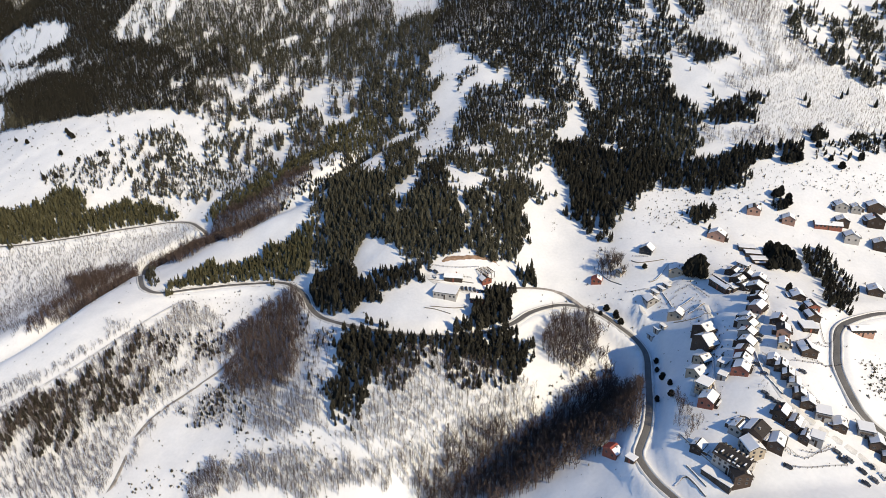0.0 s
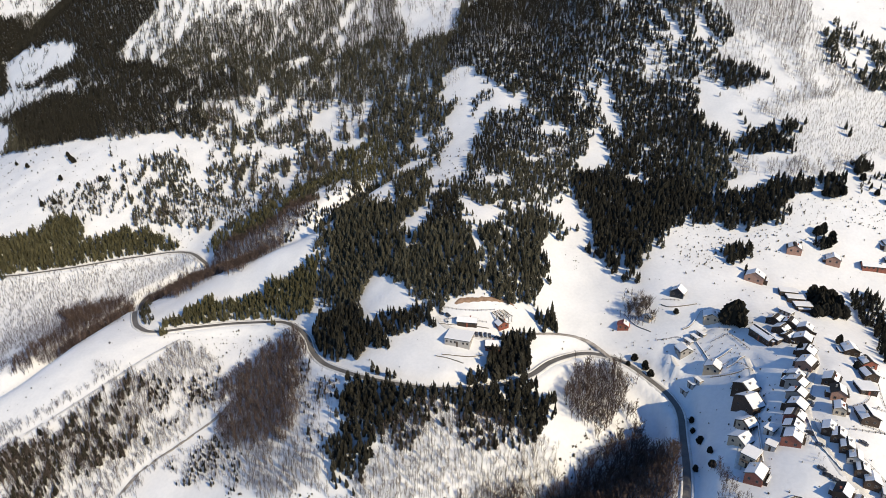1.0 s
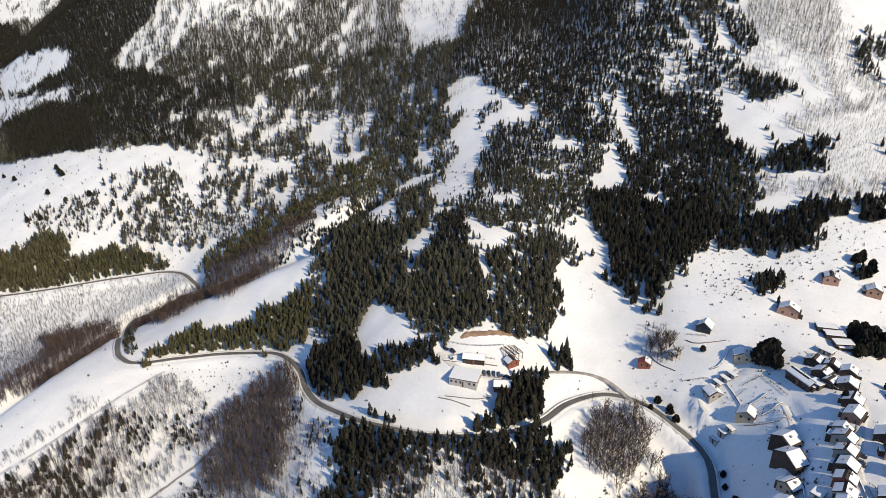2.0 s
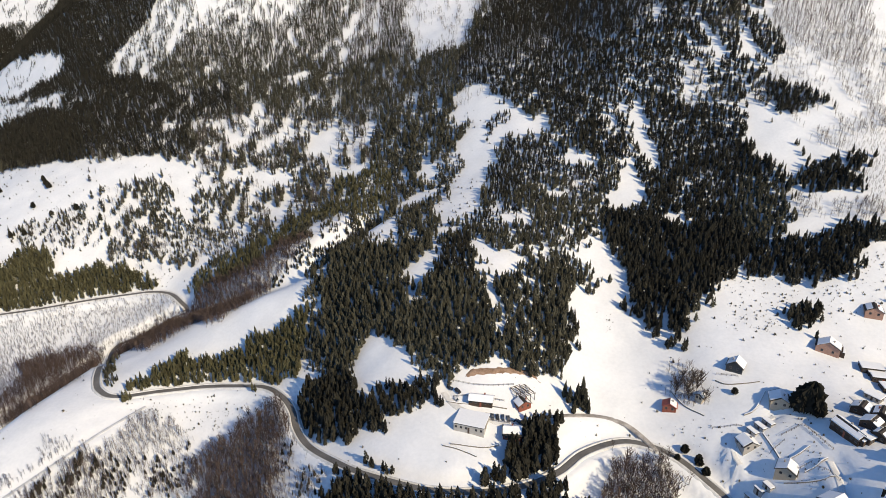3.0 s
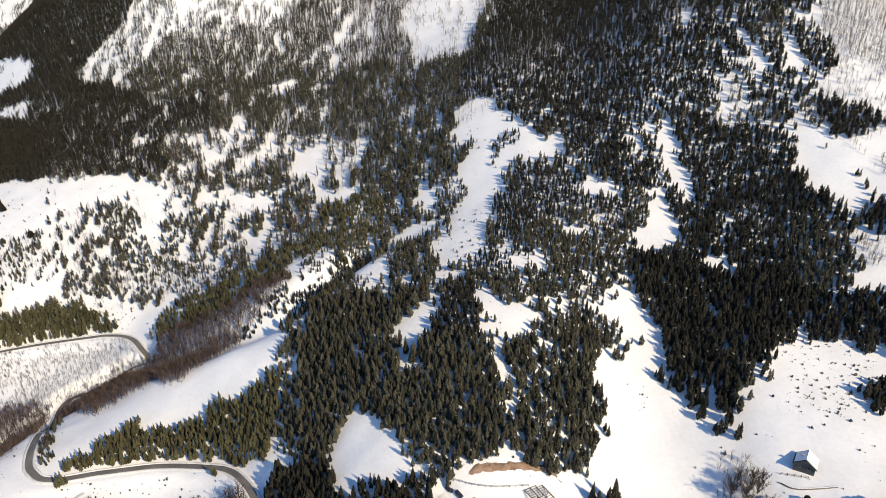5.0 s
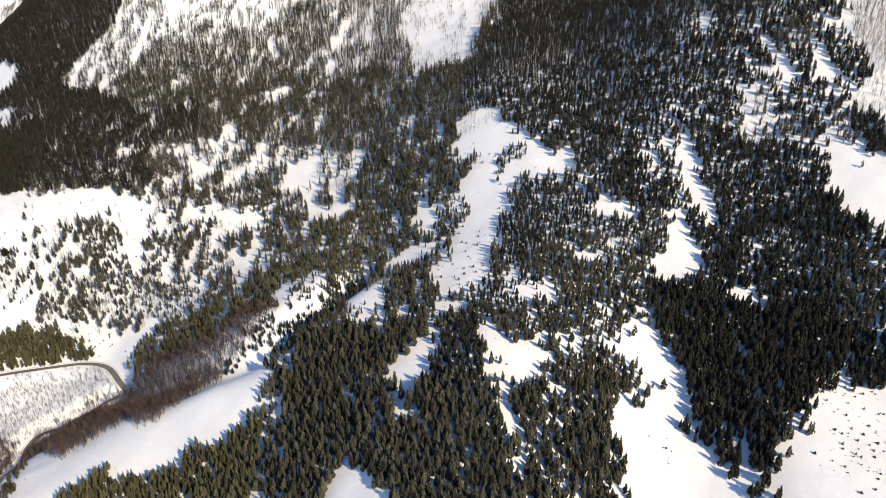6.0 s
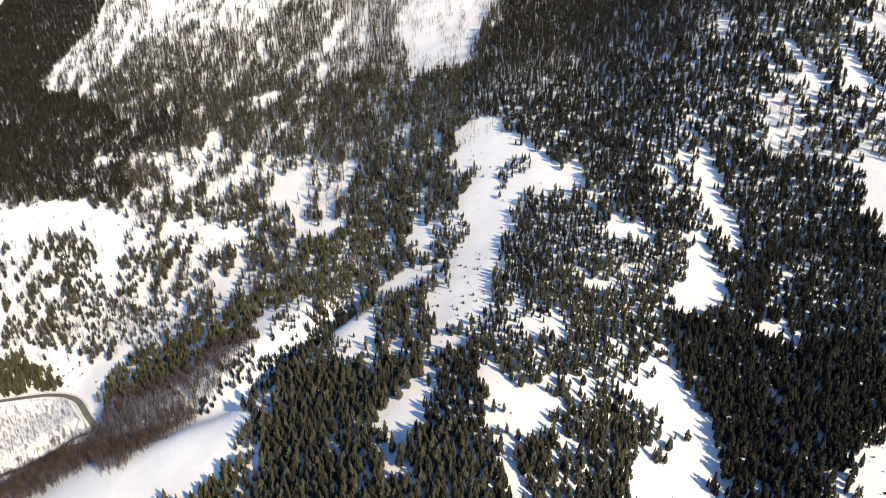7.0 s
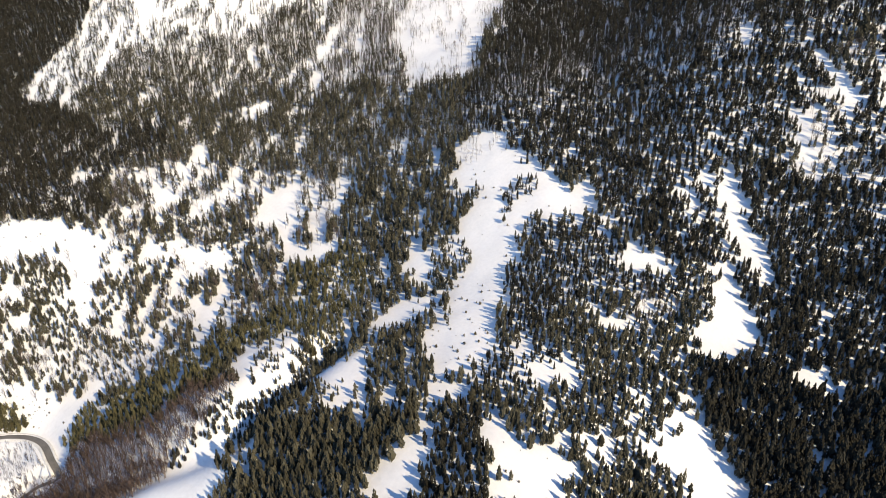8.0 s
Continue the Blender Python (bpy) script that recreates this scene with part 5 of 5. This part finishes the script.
def fence(points):
    line = along(points, 2.4)
    z = ground(line[:, 0], line[:, 1])
    top = new("fence", None)
    top.location = (line[0, 0], line[0, 1], z[0])
    tagged(top, "low dark wooden fence half sunk in snow", "fence", "garden fences")
    for p, q in zip(line, z):
        shared("post", POST, top, Matrix.Translation((p[0] - line[0, 0], p[1] - line[0, 1], q - z[0])))
    for lift in (0.55, 1.05):
        bm = bmesh.new()
        for (a, za), (b, zb) in zip(zip(line, z), zip(line[1:], z[1:])):
            a3, b3 = Vector((*(a - line[0]), za - z[0] + lift)), Vector((*(b - line[0]), zb - z[0] + lift))
            side = (b3 - a3).cross(Vector((0, 0, 1))).normalized() * 0.035
            quad = [bm.verts.new(p + s + Vector((0, 0, u))) for p in (a3, b3) for s in (-side, side) for u in (0, 0.1)]
            for c in ((0, 1, 5, 4), (2, 6, 7, 3), (1, 3, 7, 5), (0, 4, 6, 2), (0, 2, 3, 1), (4, 5, 7, 6)):
                bm.faces.new([quad[i] for i in c])
        part("rail", bm, TIMBER, top)


STONE = material("dry_stone", (0.20, 0.18, 0.16), rough=0.95, spread=0.35, scale=1.0, fine=5.0, bump=0.8)


def stone_wall(points):
    """A low garden wall along a line, with a rounded cap of snow."""
    line = along(points, 1.6)
    z = ground(line[:, 0], line[:, 1])
    top = new("garden_wall", None)
    top.location = (line[0, 0], line[0, 1], z[0])
    tagged(top, "low dark stone garden wall capped with snow", "wall", "garden walls")
    way = np.gradient(line, axis=0)
    way /= np.maximum(np.linalg.norm(way, axis=1), 1e-6)[:, None]
    side = np.stack([way[:, 1], -way[:, 0]], 1)
    for what, mat, half, low, high in (("wall_body", STONE, 0.24, -0.5, 0.7), ("snow_cap", ROOF_SNOW, 0.27, 0.704, 0.86)):
        ring = [(-half, low), (-half, high - 0.08), (-half + 0.1, high), (half - 0.1, high), (half, high - 0.08), (half, low)]
        v = np.zeros((len(line), 6, 3))
        for j, (o, l) in enumerate(ring):
            v[:, j, :2] = line - line[0] + side * o
            v[:, j, 2] = z - z[0] + l + 0.12 * rough_noise(line[:, 0] * 3, line[:, 1] * 3, 2.0)
        i = (np.arange(len(line) - 1)[:, None] * 6 + np.arange(5)[None]).ravel()
        mesh_object(what, v.reshape(-1, 3), np.stack([i, i + 1, i + 7, i + 6], 1), [mat], top)


fence([(163.1, 245.2), (170.4, 239.0), (184.5, 244.3)])
fence([(163.0, 236.3), (170.2, 235.0), (188.5, 235.2)])
fence([(154.2, 251.7), (164.8, 241.2)])
fence([(216.8, 324.6), (212.7, 309.7), (218.6, 312.2), (227.1, 324.4)])
fence([(184.8, 291.6), (196.4, 290.4), (209.5, 292.9)])
fence([(126.4, 396.0), (139.7, 393.5)])
fence([(135.8, 425.0), (145.3, 420.8)])
fence([(153.5, 381.9), (163.6, 384.4)])
fence([(164.5, 383.8), (169.3, 366.3)])
fence([(150.1, 362.3), (159.6, 363.7)])
fence([(159.7, 361.8), (164.8, 349.6)])
fence([(146.8, 375.7), (153.8, 379.0)])
fence([(-6.8, 412.1), (8.4, 410.9), (20.4, 410.0)])
fence([(11.2, 397.4), (22.9, 396.8)])
fence([(200.1, 305.1), (214.1, 307.1)])
fence([(173.6, 300.1), (176.9, 292.3)])
fence([(180.7, 282.0), (184.3, 273.4), (188.2, 265.6)])
fence([(187.4, 262.6), (197.5, 254.8)])
fence([(148.3, 261.8), (158.3, 252.5)])
stone_wall([(120.8, 262.5), (124.5, 254.3), (130.8, 245.6)])
stone_wall([(112.0, 239.4), (117.4, 240.5), (123.0, 229.3)])
stone_wall([(143.0, 261.7), (150.7, 261.2), (155.4, 251.5)])
stone_wall([(170.8, 303.8), (168.3, 285.4), (171.7, 270.4)])
stone_wall([(-9.8, 408.3), (8.3, 406.7), (21.8, 405.7)])
stone_wall([(-7.6, 383.8), (8.1, 381.6), (16.6, 383.5)])
stone_wall([(161.8, 331.8), (150.3, 305.3), (143.0, 281.8)])
stone_wall([(146.7, 385.9), (148.3, 378.1), (149.5, 369.3)])
stone_wall([(151.1, 369.1), (156.3, 369.8), (161.9, 371.9)])
stone_wall([(155.2, 360.1), (160.3, 360.9), (165.8, 362.9)])
stone_wall([(146.9, 359.4), (155.2, 354.6), (163.8, 351.8)])
stone_wall([(141.7, 398.1), (147.5, 399.6), (155.5, 408.9)])
stone_wall([(-11.5, 383.1), (-2.7, 380.0), (5.5, 376.2)])
stone_wall([(125.4, 250.6), (130.0, 243.0)])
stone_wall([(118.8, 245.4), (124.4, 233.5)])
stone_wall([(112.5, 422.1), (116.6, 412.4), (124.5, 404.0)])
stone_wall([(134.4, 421.3), (140.0, 417.0), (155.0, 415.4)])
fence([(180.5, 291.4), (182.8, 272.9), (191.7, 260.0)])
fence([(192.2, 294.0), (201.6, 291.5), (213.4, 293.0)])
fence([(170.4, 242.6), (176.9, 241.0), (186.4, 243.2)])
fence([(-7.0, 421.0), (7.0, 417.8), (26.0, 419.8)])
fence([(189.1, 304.3), (202.6, 309.7), (211.2, 320.8)])


# ---- the lodge's yard: cut earth bank and timber frame ----
line = along([(-2, 423.5), (4, 424.3), (14, 425.4), (26, 426.4), (36, 426.2), (41, 424)], 1.2)
z0 = ground(line[:, 0], line[:, 1])
grid, n = [], len(line)
env = np.clip(np.minimum(np.arange(n), n - 1 - np.arange(n)) / 5, 0.05, 1)
for j, (back, lift) in enumerate(((-0.4, -0.5), (0.0, 0.25), (0.5, 0.8), (0.9, 1.3), (1.5, 1.6), (2.4, 1.6), (4.5, -0.5))):
    jit = rough_noise(line[:, 0] + j * 9, line[:, 1] * 3, 1.7)
    back_y = line[:, 1] + back + jit * 1.6
    gz = ground(line[:, 0], back_y)
    zz = np.where(j == 6, gz - 0.6, z0 + (lift + 0.9 * jit) * env)
    grid.append(np.stack([line[:, 0], back_y, zz], 1))
grid = np.array(grid)
i = (np.arange(6)[:, None] * n + np.arange(n - 1)[None]).ravel()
bank = mesh_object("earth_bank", grid.reshape(-1, 3), np.stack([i, i + 1, i + n + 1, i + n], 1), [EARTH])
tagged(bank, "cut bank of bare orange earth above the yard", "earth bank")

top = new("timber_frame", None)
fx, fy = 30.6, 415.2
top.matrix_world = pose(fx, fy, float(ground(fx, fy)[0]), 0, 0, -58)
tagged(top, "open dark timber roof frame standing in snow", "timber frame")
slope_z = lambda lx, ly: float(ground(fx + lx * math.cos(radians(-58)) - ly * math.sin(radians(-58)), fy + lx * math.sin(radians(-58)) + ly * math.cos(radians(-58)))[0]) - float(ground(fx, fy)[0])
for ly in (-4.2, -1.4, 1.4, 4.2):
    part("beam", solid((-5.6, 5.6, ly - 0.14, ly + 0.14, 2.0, 2.3)), TIMBER, top)
    for lx in (-5.2, 0, 5.2):
        part("post", solid((lx - 0.12, lx + 0.12, ly - 0.12, ly + 0.12, slope_z(lx, ly) - 0.4, 2.0)), TIMBER, top)
for i in range(9):
    lx = -5.2 + i * 1.3
    part("rafter", solid((lx - 0.09, lx + 0.09, -4.6, 4.6, 2.3, 2.48)), TIMBER, top)
